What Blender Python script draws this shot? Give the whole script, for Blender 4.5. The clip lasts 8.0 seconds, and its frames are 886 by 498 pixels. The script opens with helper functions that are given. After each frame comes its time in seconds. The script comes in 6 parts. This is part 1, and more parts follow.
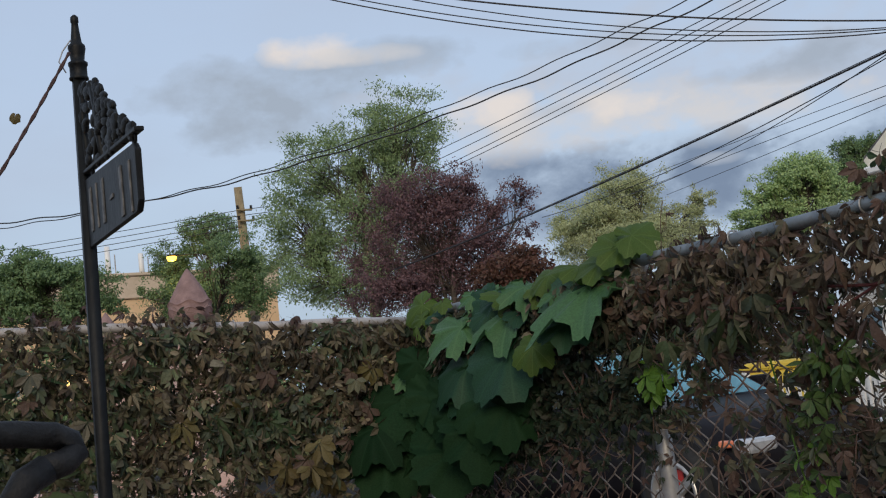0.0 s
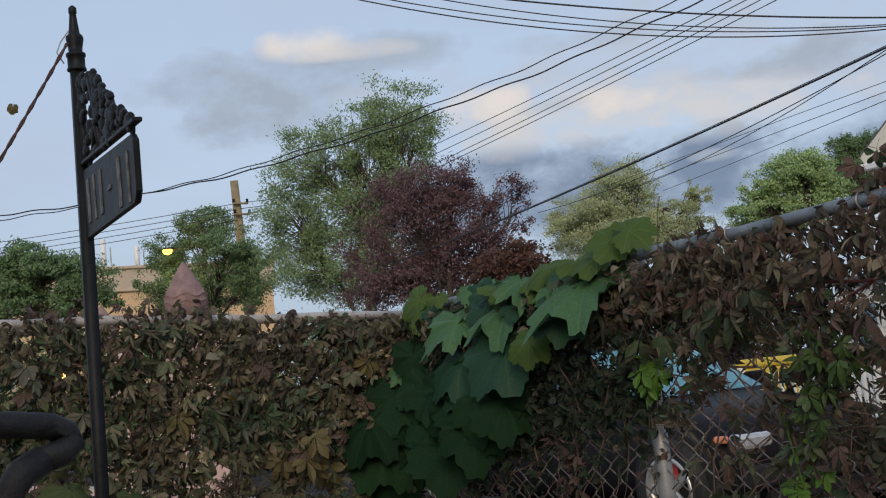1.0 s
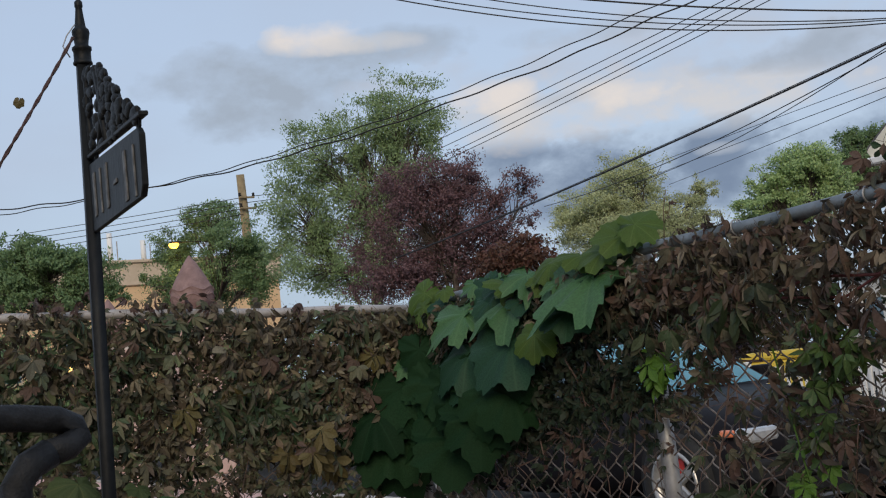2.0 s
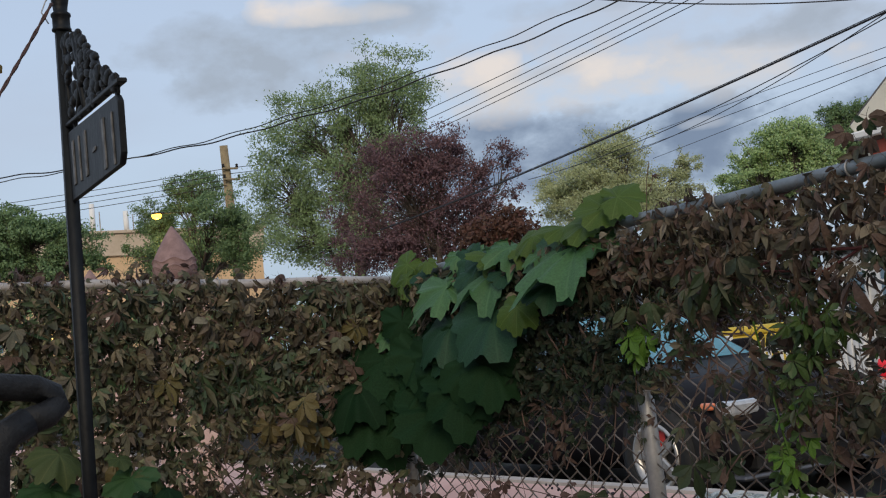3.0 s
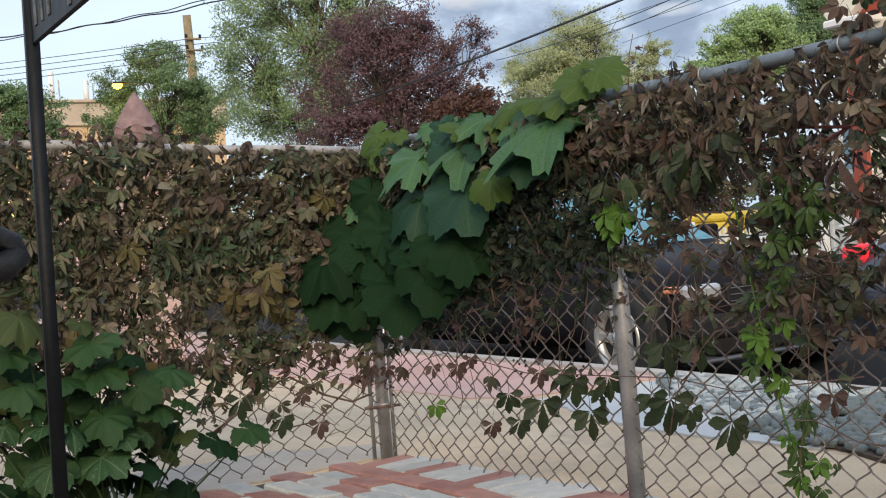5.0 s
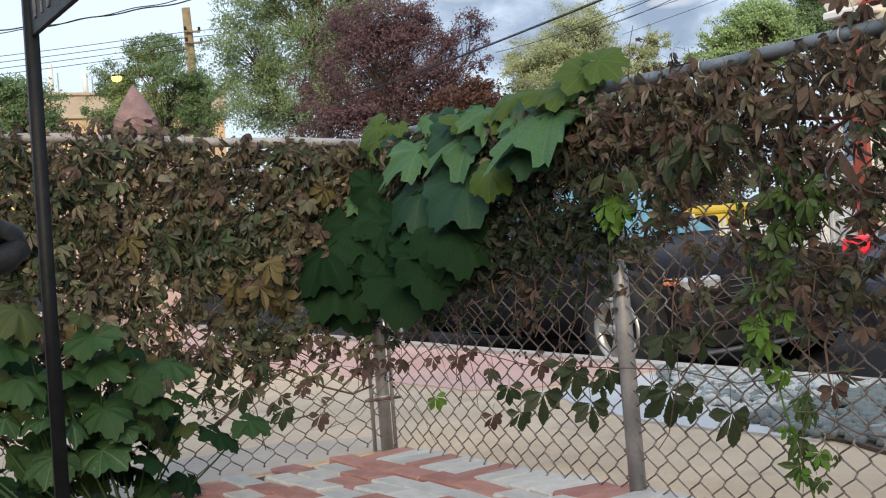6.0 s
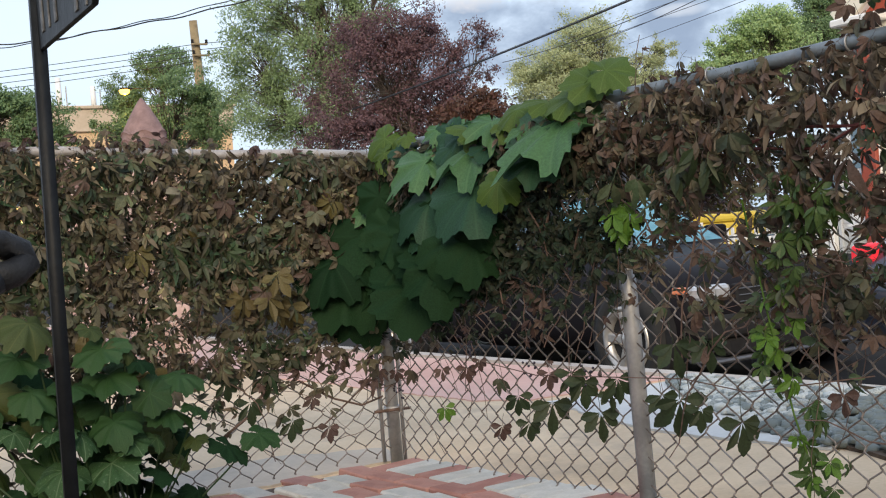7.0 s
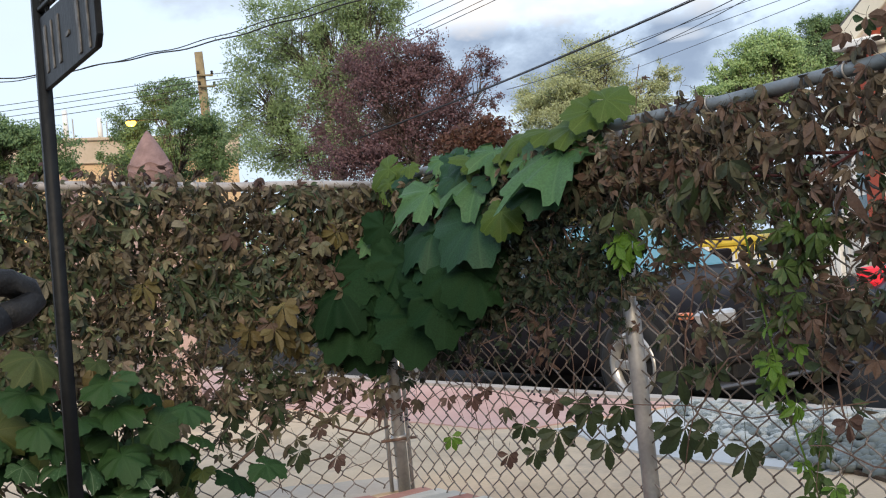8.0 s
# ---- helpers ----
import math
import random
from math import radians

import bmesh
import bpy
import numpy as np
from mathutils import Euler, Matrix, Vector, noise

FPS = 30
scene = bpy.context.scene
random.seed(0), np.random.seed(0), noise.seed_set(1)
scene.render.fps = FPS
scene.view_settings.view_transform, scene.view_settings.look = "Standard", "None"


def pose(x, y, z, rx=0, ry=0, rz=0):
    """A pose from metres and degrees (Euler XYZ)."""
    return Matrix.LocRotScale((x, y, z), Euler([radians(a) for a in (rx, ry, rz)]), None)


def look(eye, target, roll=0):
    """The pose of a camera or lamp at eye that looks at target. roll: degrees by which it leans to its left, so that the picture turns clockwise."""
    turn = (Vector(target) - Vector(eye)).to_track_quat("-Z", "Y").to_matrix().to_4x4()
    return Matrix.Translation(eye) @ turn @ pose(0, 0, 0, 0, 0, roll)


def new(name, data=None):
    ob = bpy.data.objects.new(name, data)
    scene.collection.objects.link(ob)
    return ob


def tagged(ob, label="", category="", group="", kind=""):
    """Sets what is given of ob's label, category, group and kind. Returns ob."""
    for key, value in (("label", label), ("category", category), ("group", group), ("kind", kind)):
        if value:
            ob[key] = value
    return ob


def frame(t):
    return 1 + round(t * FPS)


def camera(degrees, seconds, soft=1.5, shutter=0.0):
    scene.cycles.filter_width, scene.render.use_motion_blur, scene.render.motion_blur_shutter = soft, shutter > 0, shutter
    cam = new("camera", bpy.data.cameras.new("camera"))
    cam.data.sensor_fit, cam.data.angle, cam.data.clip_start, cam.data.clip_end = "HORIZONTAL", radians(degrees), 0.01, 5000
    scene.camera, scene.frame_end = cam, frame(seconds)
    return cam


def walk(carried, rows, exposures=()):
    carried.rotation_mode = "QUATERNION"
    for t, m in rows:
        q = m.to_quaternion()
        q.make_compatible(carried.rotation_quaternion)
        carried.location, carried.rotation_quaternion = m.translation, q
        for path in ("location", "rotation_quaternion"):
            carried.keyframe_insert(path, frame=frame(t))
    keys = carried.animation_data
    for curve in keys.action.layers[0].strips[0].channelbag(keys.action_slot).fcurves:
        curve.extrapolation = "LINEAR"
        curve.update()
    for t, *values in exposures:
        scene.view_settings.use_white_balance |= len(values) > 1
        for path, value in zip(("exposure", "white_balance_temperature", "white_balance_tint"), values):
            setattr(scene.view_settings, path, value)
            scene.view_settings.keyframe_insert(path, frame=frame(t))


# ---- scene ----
cam = camera(39.5, 8.0, 1.15)
PATH = [
    (0, (-2.273, -4.081, 0.873), (-1.146, -2.208, 1.123), -6.5),
    (0.5, (-2.274, -4.079, 0.871), (-1.137, -2.212, 1.122), -6.3),
    (1, (-2.275, -4.079, 0.871), (-1.142, -2.208, 1.111), -6.2),
    (2.5, (-2.274, -4.078, 0.870), (-1.153, -2.198, 1.088), -6.1),
    (3, (-2.269, -4.076, 0.868), (-1.123, -2.206, 1.047), -5.9),
    (3.5, (-2.264, -4.067, 0.865), (-1.086, -2.213, 0.991), -5.6),
    (4, (-2.257, -4.023, 0.856), (-1.068, -2.173, 0.914), -4.8),
    (4.5, (-2.250, -3.994, 0.847), (-1.060, -2.143, 0.845), -4.4),
    (5, (-2.250, -3.986, 0.846), (-1.060, -2.136, 0.808), -4.3),
    (6.5, (-2.250, -3.984, 0.845), (-1.064, -2.132, 0.792), -4.5),
    (7, (-2.250, -3.984, 0.846), (-1.071, -2.126, 0.814), -4.8),
    (7.5, (-2.252, -3.996, 0.849), (-1.077, -2.135, 0.840), -5.2),
    (8, (-2.253, -4.006, 0.853), (-1.081, -2.144, 0.870), -5.5),
]
walk(cam, [(t, look(eye, target, roll)) for t, eye, target, roll in PATH],
     [(0.0, -0.05, 7000, 10), (2.5, -0.05, 7000, 10), (3.5, 0.05, 7200, 10), (4.0, 0.15, 7300, 10), (4.5, 0.48, 7400, 10), (5.0, 0.66, 7400, 10), (6.5, 0.75, 7400, 10), (8.0, 0.72, 7350, 10)])


# ---- light ----
def node(tree, kind, **values):
    n = tree.nodes.new(kind)
    for key, value in values.items():
        n.inputs[key.replace("_", " ")].default_value = value
    return n


world = bpy.data.worlds.new("dusk_sky")
scene.world = world
world.use_nodes = True
wt = world.node_tree
wl = wt.links
background = wt.nodes["Background"]
background.inputs["Strength"].default_value = 0.12
sky = wt.nodes.new("ShaderNodeTexSky")
sky.sky_type = "NISHITA"
sky.sun_disc = False
sky.sun_elevation = radians(15)
sky.sun_rotation = radians(215)
ray = wt.nodes.new("ShaderNodeTexCoord").outputs["Generated"]


def wmath(op, a, b=None, clamp=False):
    n = wt.nodes.new("ShaderNodeMath")
    n.operation = op
    n.use_clamp = clamp
    for k, v in enumerate((a, b)):
        if v is None:
            continue
        if isinstance(v, (int, float)):
            n.inputs[k].default_value = v
        else:
            wl.new(v, n.inputs[k])
    return n.outputs[0]


def wdot(v):
    n = wt.nodes.new("ShaderNodeVectorMath")
    n.operation = "DOT_PRODUCT"
    wl.new(ray, n.inputs[0])
    n.inputs[1].default_value = v
    return n.outputs["Value"]


def wmix(fac, a, b):
    n = wt.nodes.new("ShaderNodeMix")
    n.data_type = "RGBA"
    for socket, v in ((n.inputs[0], fac), (n.inputs[6], a), (n.inputs[7], b)):
        if isinstance(v, (int, float)):
            socket.default_value = v
        elif isinstance(v, tuple):
            socket.default_value = (*v, 1)
        else:
            wl.new(v, socket)
    return n.outputs[2]


def wnoise(scale, detail, flat=2.5, seed=0.0):
    m = wt.nodes.new("ShaderNodeMapping")
    m.inputs["Scale"].default_value = (1, 1, flat)
    m.inputs["Location"].default_value = (seed, seed * 0.7, 0)
    wl.new(ray, m.inputs["Vector"])
    n = wt.nodes.new("ShaderNodeTexNoise")
    n.inputs["Scale"].default_value = scale
    n.inputs["Detail"].default_value = detail
    n.inputs["Roughness"].default_value = 0.55
    wl.new(m.outputs[0], n.inputs["Vector"])
    return n.outputs["Fac"]


rough_noise = wnoise(17.0, 10.0, 1.6)
soft_noise = wnoise(3.0, 4.0, 3.0, 4.3)


def cloud(direction, wide, tall, ragged=2.2):
    """How much of a cloud bank lies in a direction, 0 to 1."""
    d = Vector(direction).normalized()
    across = Vector((d.y, -d.x, 0)).normalized()
    up = across.cross(d).normalized()
    a = wmath("DIVIDE", wdot(across), wide)
    b = wmath("DIVIDE", wmath("SUBTRACT", wdot(up), 0.0), tall)
    r = wmath("ADD", wmath("MULTIPLY", a, a), wmath("MULTIPLY", b, b))
    front = wmath("GREATER_THAN", wdot(d), 0.0)
    body = wmath("ADD", wmath("SUBTRACT", 1.0, r), wmath("MULTIPLY", wmath("SUBTRACT", rough_noise, 0.5), ragged * 2))
    return wmath("MULTIPLY", wmath("MULTIPLY", body, 0.8, True), front, True)


PALE_SKY, GREY, SLATE, PEACH = (4.4, 5.6, 7.9), (3.0, 3.7, 4.8), (1.65, 2.3, 3.5), (6.5, 6.25, 6.35)
MIST = (5.5, 5.6, 6.0)
colour = wmix(0.72, sky.outputs["Color"], PALE_SKY)
veil = wmath("MULTIPLY", wmath("SUBTRACT", soft_noise, 0.42), 3.2, True)
colour = wmix(wmath("MULTIPLY", veil, 0.55), colour, (3.7, 4.5, 6.0))
low_sky = wmath("SUBTRACT", 1.0, wmath("DIVIDE", wdot((0, 0, 1)), 0.19), True)
colour = wmix(wmath("MULTIPLY", low_sky, 0.85), colour, (2.9, 4.0, 5.5))
LAVENDER = (4.1, 4.7, 5.9)
for way, wide, tall, tint, amount in (
        ((0.399, 0.885, 0.240), 0.100, 0.042, GREY, 0.95), ((0.350, 0.911, 0.221), 0.055, 0.022, GREY, 0.8), ((0.487, 0.831, 0.268), 0.085, 0.017, GREY, 0.75), ((0.470, 0.850, 0.235), 0.05, 0.012, LAVENDER, 0.8),
        ((0.415, 0.865, 0.280), 0.040, 0.015, PEACH, 0.85), ((0.450, 0.850, 0.272), 0.05, 0.008, MIST, 0.6),
        ((0.660, 0.720, 0.225), 0.24, 0.060, LAVENDER, 0.75), ((0.593, 0.762, 0.261), 0.09, 0.010, GREY, 0.4),
        ((0.631, 0.761, 0.150), 0.22, 0.040, SLATE, 1.0), ((0.733, 0.666, 0.145), 0.12, 0.040, SLATE, 0.9), ((0.56, 0.81, 0.165), 0.09, 0.020, SLATE, 0.7),
        ((0.625, 0.755, 0.203), 0.17, 0.030, MIST, 0.95), ((0.700, 0.690, 0.190), 0.10, 0.020, MIST, 0.65), ((0.660, 0.735, 0.178), 0.10, 0.010, GREY, 0.6),
        ((0.546, 0.808, 0.221), 0.045, 0.014, PEACH, 0.9), ((0.630, 0.748, 0.209), 0.048, 0.013, PEACH, 0.8), ((0.590, 0.778, 0.212), 0.03, 0.008, GREY, 0.45),
        ((0.738, 0.638, 0.223), 0.07, 0.020, GREY, 0.85), ((0.695, 0.685, 0.219), 0.045, 0.010, GREY, 0.6), ((0.690, 0.707, 0.157), 0.022, 0.005, (4.2, 4.8, 5.8), 0.5)):
    colour = wmix(wmath("MULTIPLY", cloud(way, wide, tall, 2.1), amount), colour, tint)
wl.new(colour, background.inputs["Color"])

sun = new("sun", bpy.data.lights.new("sun", "SUN"))
sun.data.energy = 1.5
sun.data.angle = radians(25)
sun.data.color = (1.0, 0.86, 0.68)
sun.matrix_world = look((-30, -45, 24), (0, 0, 0))


# ---- materials ----
def surface(name, one, two, scale=8.0, rough=0.7, metal=0.0, bump=0.15, fine=60.0, pieces=0.0, stain=None, coat=0.0):
    """A grained surface: two colours at two scales, fine relief, and a shade of its own for each piece."""
    m = bpy.data.materials.new(name)
    m.use_nodes = True
    t = m.node_tree
    p = t.nodes["Principled BSDF"]
    co = t.nodes.new("ShaderNodeTexCoord").outputs["Object"]
    big, small = t.nodes.new("ShaderNodeTexNoise"), t.nodes.new("ShaderNodeTexNoise")
    for n, s, d in ((big, scale, 5), (small, fine, 4)):
        n.inputs["Scale"].default_value, n.inputs["Detail"].default_value = s, d
        t.links.new(co, n.inputs["Vector"])
    ramp = t.nodes.new("ShaderNodeValToRGB")
    ramp.color_ramp.elements[0].color, ramp.color_ramp.elements[1].color = (*one, 1), (*two, 1)
    ramp.color_ramp.elements[0].position, ramp.color_ramp.elements[1].position = 0.32, 0.68
    mixed = t.nodes.new("ShaderNodeMath")
    mixed.operation = "MULTIPLY_ADD"
    t.links.new(small.outputs["Fac"], mixed.inputs[0])
    mixed.inputs[1].default_value = 0.35
    t.links.new(big.outputs["Fac"], mixed.inputs[2])
    shift = t.nodes.new("ShaderNodeMath")
    shift.operation = "SUBTRACT"
    t.links.new(mixed.outputs[0], shift.inputs[0])
    shift.inputs[1].default_value = 0.175
    fac = shift.outputs[0]
    if pieces:
        info = t.nodes.new("ShaderNodeObjectInfo")
        add = t.nodes.new("ShaderNodeMath")
        add.operation = "MULTIPLY_ADD"
        t.links.new(info.outputs["Random"], add.inputs[0])
        add.inputs[1].default_value = pieces
        t.links.new(fac, add.inputs[2])
        less = t.nodes.new("ShaderNodeMath")
        less.operation = "SUBTRACT"
        t.links.new(add.outputs[0], less.inputs[0])
        less.inputs[1].default_value = pieces / 2
        fac = less.outputs[0]
    t.links.new(fac, ramp.inputs["Fac"])
    out = ramp.outputs["Color"]
    if stain:
        spots = t.nodes.new("ShaderNodeTexNoise")
        spots.inputs["Scale"].default_value, spots.inputs["Detail"].default_value = scale * 0.45, 7
        spots.inputs["Roughness"].default_value = 0.7
        t.links.new(co, spots.inputs["Vector"])
        edge = t.nodes.new("ShaderNodeMapRange")
        edge.inputs[1].default_value, edge.inputs[2].default_value = 0.52, 0.68
        edge.inputs[4].default_value = 0.75
        t.links.new(spots.outputs["Fac"], edge.inputs[0])
        mx = t.nodes.new("ShaderNodeMix")
        mx.data_type = "RGBA"
        t.links.new(edge.outputs[0], mx.inputs[0])
        t.links.new(out, mx.inputs[6])
        mx.inputs[7].default_value = (*stain, 1)
        out = mx.outputs[2]
    t.links.new(out, p.inputs["Base Color"])
    p.inputs["Roughness"].default_value, p.inputs["Metallic"].default_value = rough, metal
    p.inputs["Coat Weight"].default_value = coat
    if bump:
        b = t.nodes.new("ShaderNodeBump")
        b.inputs["Strength"].default_value = bump
        b.inputs["Distance"].default_value = 0.01
        t.links.new(mixed.outputs[0], b.inputs["Height"])
        t.links.new(b.outputs[0], p.inputs["Normal"])
    return m


def foliage(name, colours, rough=0.55, through_light=0.3, objects=0.0, vein=0.0, light_colour=None, ribs=None, mottle=0.0, shine=0.35):
    """Leaves: a shade for each leaf out of a row of colours, some light passing through."""
    m = bpy.data.materials.new(name)
    m.use_nodes = True
    t = m.node_tree
    p = t.nodes["Principled BSDF"]
    ramp = t.nodes.new("ShaderNodeValToRGB")
    while len(ramp.color_ramp.elements) < len(colours):
        ramp.color_ramp.elements.new(0.5)
    for k, c in enumerate(colours):
        ramp.color_ramp.elements[k].position = k / max(1, len(colours) - 1)
        ramp.color_ramp.elements[k].color = (*c, 1)
    geo = t.nodes.new("ShaderNodeNewGeometry")
    fac = geo.outputs["Random Per Island"]
    if objects:
        info = t.nodes.new("ShaderNodeObjectInfo")
        a = t.nodes.new("ShaderNodeMath")
        a.operation = "MULTIPLY"
        t.links.new(info.outputs["Random"], a.inputs[0])
        a.inputs[1].default_value = objects
        b = t.nodes.new("ShaderNodeMath")
        b.operation = "MULTIPLY_ADD"
        t.links.new(fac, b.inputs[0])
        b.inputs[1].default_value = 1 - objects
        t.links.new(a.outputs[0], b.inputs[2])
        fac = b.outputs[0]
    t.links.new(fac, ramp.inputs["Fac"])
    co = t.nodes.new("ShaderNodeTexCoord").outputs["Object"]
    n = t.nodes.new("ShaderNodeTexNoise")
    n.inputs["Scale"].default_value, n.inputs["Detail"].default_value = 38 if vein else 14, 5
    t.links.new(co, n.inputs["Vector"])
    dark = t.nodes.new("ShaderNodeMix")
    dark.data_type, dark.blend_type = "RGBA", "MULTIPLY"
    dark.inputs[0].default_value = 0.55
    grain = t.nodes.new("ShaderNodeMapRange")
    grain.inputs[1].default_value, grain.inputs[2].default_value = 0.3, 0.7
    grain.inputs[3].default_value, grain.inputs[4].default_value = 0.5, 1.25
    t.links.new(n.outputs["Fac"], grain.inputs[0])
    t.links.new(ramp.outputs[0], dark.inputs[6])
    t.links.new(grain.outputs[0], dark.inputs[7])
    skin = dark.outputs[2]
    if ribs:
        # pale ribs that run from the stalk into the lobes, each leaf in its own space
        def calc(op, a, b):
            k = t.nodes.new("ShaderNodeMath")
            k.operation = op
            for socket, v in zip(k.inputs, (a, b)):
                if isinstance(v, (int, float)):
                    socket.default_value = v
                else:
                    t.links.new(v, socket)
            return k.outputs[0]
        axes = t.nodes.new("ShaderNodeSeparateXYZ")
        t.links.new(co, axes.inputs[0])
        near = 9.0
        for a in (0, 50, -50, 105, -105):
            c, s = math.cos(radians(a)), math.sin(radians(a))
            off = calc("ABSOLUTE", calc("SUBTRACT", calc("MULTIPLY", axes.outputs[0], c), calc("MULTIPLY", axes.outputs[1], s)), 0)
            along = calc("ADD", calc("MULTIPLY", axes.outputs[0], s), calc("MULTIPLY", axes.outputs[1], c))
            off = calc("ADD", off, calc("MULTIPLY", calc("LESS_THAN", along, 0.0), 9.0))
            near = calc("MINIMUM", near, off)
        line = t.nodes.new("ShaderNodeMapRange")
        line.inputs[1].default_value, line.inputs[2].default_value = 0.004, 0.020
        line.inputs[3].default_value, line.inputs[4].default_value = 0.75, 0.0
        t.links.new(near, line.inputs[0])
        amount = line.outputs[0]
        if mottle:
            spots = t.nodes.new("ShaderNodeTexNoise")
            spots.inputs["Scale"].default_value, spots.inputs["Detail"].default_value = 11, 3
            t.links.new(co, spots.inputs["Vector"])
            fleck = t.nodes.new("ShaderNodeMapRange")
            fleck.inputs[1].default_value, fleck.inputs[2].default_value = 0.60, 0.68
            fleck.inputs[4].default_value = mottle
            t.links.new(spots.outputs["Fac"], fleck.inputs[0])
            amount = calc("MAXIMUM", amount, fleck.outputs[0])
        pale = t.nodes.new("ShaderNodeMix")
        pale.data_type = "RGBA"
        t.links.new(amount, pale.inputs[0])
        t.links.new(skin, pale.inputs[6])
        pale.inputs[7].default_value = (*ribs, 1)
        skin = pale.outputs[2]
    t.links.new(skin, p.inputs["Base Color"])
    p.inputs["Roughness"].default_value = rough
    p.inputs["Specular IOR Level"].default_value = shine
    if vein:
        b = t.nodes.new("ShaderNodeBump")
        b.inputs["Strength"].default_value, b.inputs["Distance"].default_value = vein, 0.004
        t.links.new(n.outputs["Fac"], b.inputs["Height"])
        t.links.new(b.outputs[0], p.inputs["Normal"])
    tr = t.nodes.new("ShaderNodeBsdfTranslucent")
    if light_colour:
        tr.inputs["Color"].default_value = (*light_colour, 1)
    else:
        t.links.new(skin, tr.inputs["Color"])
    mx = t.nodes.new("ShaderNodeMixShader")
    mx.inputs[0].default_value = through_light
    t.links.new(p.outputs[0], mx.inputs[1])
    t.links.new(tr.outputs[0], mx.inputs[2])
    t.links.new(mx.outputs[0], t.nodes["Material Output"].inputs["Surface"])
    return m


def glow(name, colour, strength):
    m = bpy.data.materials.new(name)
    m.use_nodes = True
    p = m.node_tree.nodes["Principled BSDF"]
    p.inputs["Base Color"].default_value = (*colour, 1)
    p.inputs["Emission Color"].default_value = (*colour, 1)
    p.inputs["Emission Strength"].default_value = strength
    return m


def glass(name, tint=(0.02, 0.025, 0.03), rough=0.04):
    m = bpy.data.materials.new(name)
    m.use_nodes = True
    p = m.node_tree.nodes["Principled BSDF"]
    p.inputs["Base Color"].default_value = (*tint, 1)
    p.inputs["Roughness"].default_value = rough
    p.inputs["Specular IOR Level"].default_value = 1.0
    p.inputs["Specular Tint"].default_value = (0.72, 0.95, 1.0, 1)
    p.inputs["IOR"].default_value = 1.9
    p.inputs["Coat Weight"].default_value = 0.6
    return m


GALV = surface("galvanised_steel", (0.28, 0.29, 0.30), (0.45, 0.46, 0.47), 9, 0.5, 0.55, 0.1, 90, stain=(0.16, 0.11, 0.08))
GALV_BLUE = surface("weathered_blue_grey_pipe", (0.12, 0.15, 0.17), (0.21, 0.245, 0.27), 12, 0.55, 0.35, 0.15, 80, stain=(0.13, 0.11, 0.10))
RAIL_PALE = surface("weathered_pale_pipe", (0.36, 0.33, 0.31), (0.52, 0.49, 0.47), 10, 0.55, 0.3, 0.15, 80, stain=(0.22, 0.13, 0.09))
WIRE = surface("fence_wire", (0.11, 0.092, 0.080), (0.30, 0.27, 0.25), 15, 0.45, 0.55, 0.05, 120, stain=(0.15, 0.09, 0.06), pieces=0.2)
BLACK_IRON = surface("black_painted_iron", (0.004, 0.0052, 0.0070), (0.009, 0.0115, 0.0135), 30, 0.55, 0.0, 0.2, 150)
BLACK_IRON.node_tree.nodes["Principled BSDF"].inputs["Specular IOR Level"].default_value = 0.25
NUMBER_PAINT = surface("worn_white_paint", (0.05, 0.053, 0.056), (0.16, 0.165, 0.17), 60, 0.7, 0, 0.1, 200)
FOAM = surface("black_foam_grip", (0.010, 0.011, 0.013), (0.022, 0.024, 0.027), 40, 0.6, 0, 0.4, 260)
FOAM.node_tree.nodes["Principled BSDF"].inputs["Specular IOR Level"].default_value = 0.22
CORD = surface("twisted_brown_cord", (0.040, 0.022, 0.021), (0.085, 0.046, 0.044), 60, 0.85, 0, 0.5, 200)
CONCRETE = surface("beige_concrete", (0.57, 0.425, 0.28), (0.73, 0.56, 0.38), 2.2, 0.85, 0, 0.3, 70, stain=(0.36, 0.285, 0.22))
PINK = surface("pink_painted_concrete", (0.58, 0.34, 0.285), (0.68, 0.43, 0.365), 1.5, 0.8, 0, 0.12, 45, stain=(0.52, 0.36, 0.31))
PALE_CEMENT = surface("pale_grey_cement", (0.50, 0.515, 0.51), (0.63, 0.64, 0.63), 2.0, 0.8, 0, 0.15, 50, stain=(0.46, 0.47, 0.46))
GREY_CEMENT = surface("grey_cement", (0.42, 0.36, 0.295), (0.54, 0.47, 0.39), 2.4, 0.85, 0, 0.25, 60, stain=(0.33, 0.29, 0.25))
KERB = surface("worn_kerb_concrete", (0.40, 0.35, 0.31), (0.52, 0.47, 0.42), 4, 0.85, 0, 0.25, 60, stain=(0.32, 0.27, 0.24))
ASPHALT = surface("asphalt", (0.022, 0.022, 0.023), (0.036, 0.035, 0.034), 0.7, 0.9, 0, 0.3, 90)
ASPHALT.node_tree.nodes["Principled BSDF"].inputs["Specular IOR Level"].default_value = 0.1
SOIL = surface("garden_soil", (0.05, 0.035, 0.025), (0.12, 0.085, 0.06), 9, 0.95, 0, 0.8, 60)
BRICK_RED = surface("red_paver", (0.32, 0.15, 0.125), (0.45, 0.23, 0.19), 14, 0.85, 0, 0.35, 120, pieces=0.35, stain=(0.36, 0.22, 0.18))
BRICK_GREY = surface("pale_grey_paver", (0.42, 0.43, 0.41), (0.58, 0.58, 0.55), 14, 0.85, 0, 0.35, 120, pieces=0.3, stain=(0.38, 0.36, 0.32))
PEBBLE = surface("grey_green_pebble", (0.14, 0.17, 0.165), (0.50, 0.53, 0.51), 7, 0.6, 0, 0.12, 60, pieces=0.6)
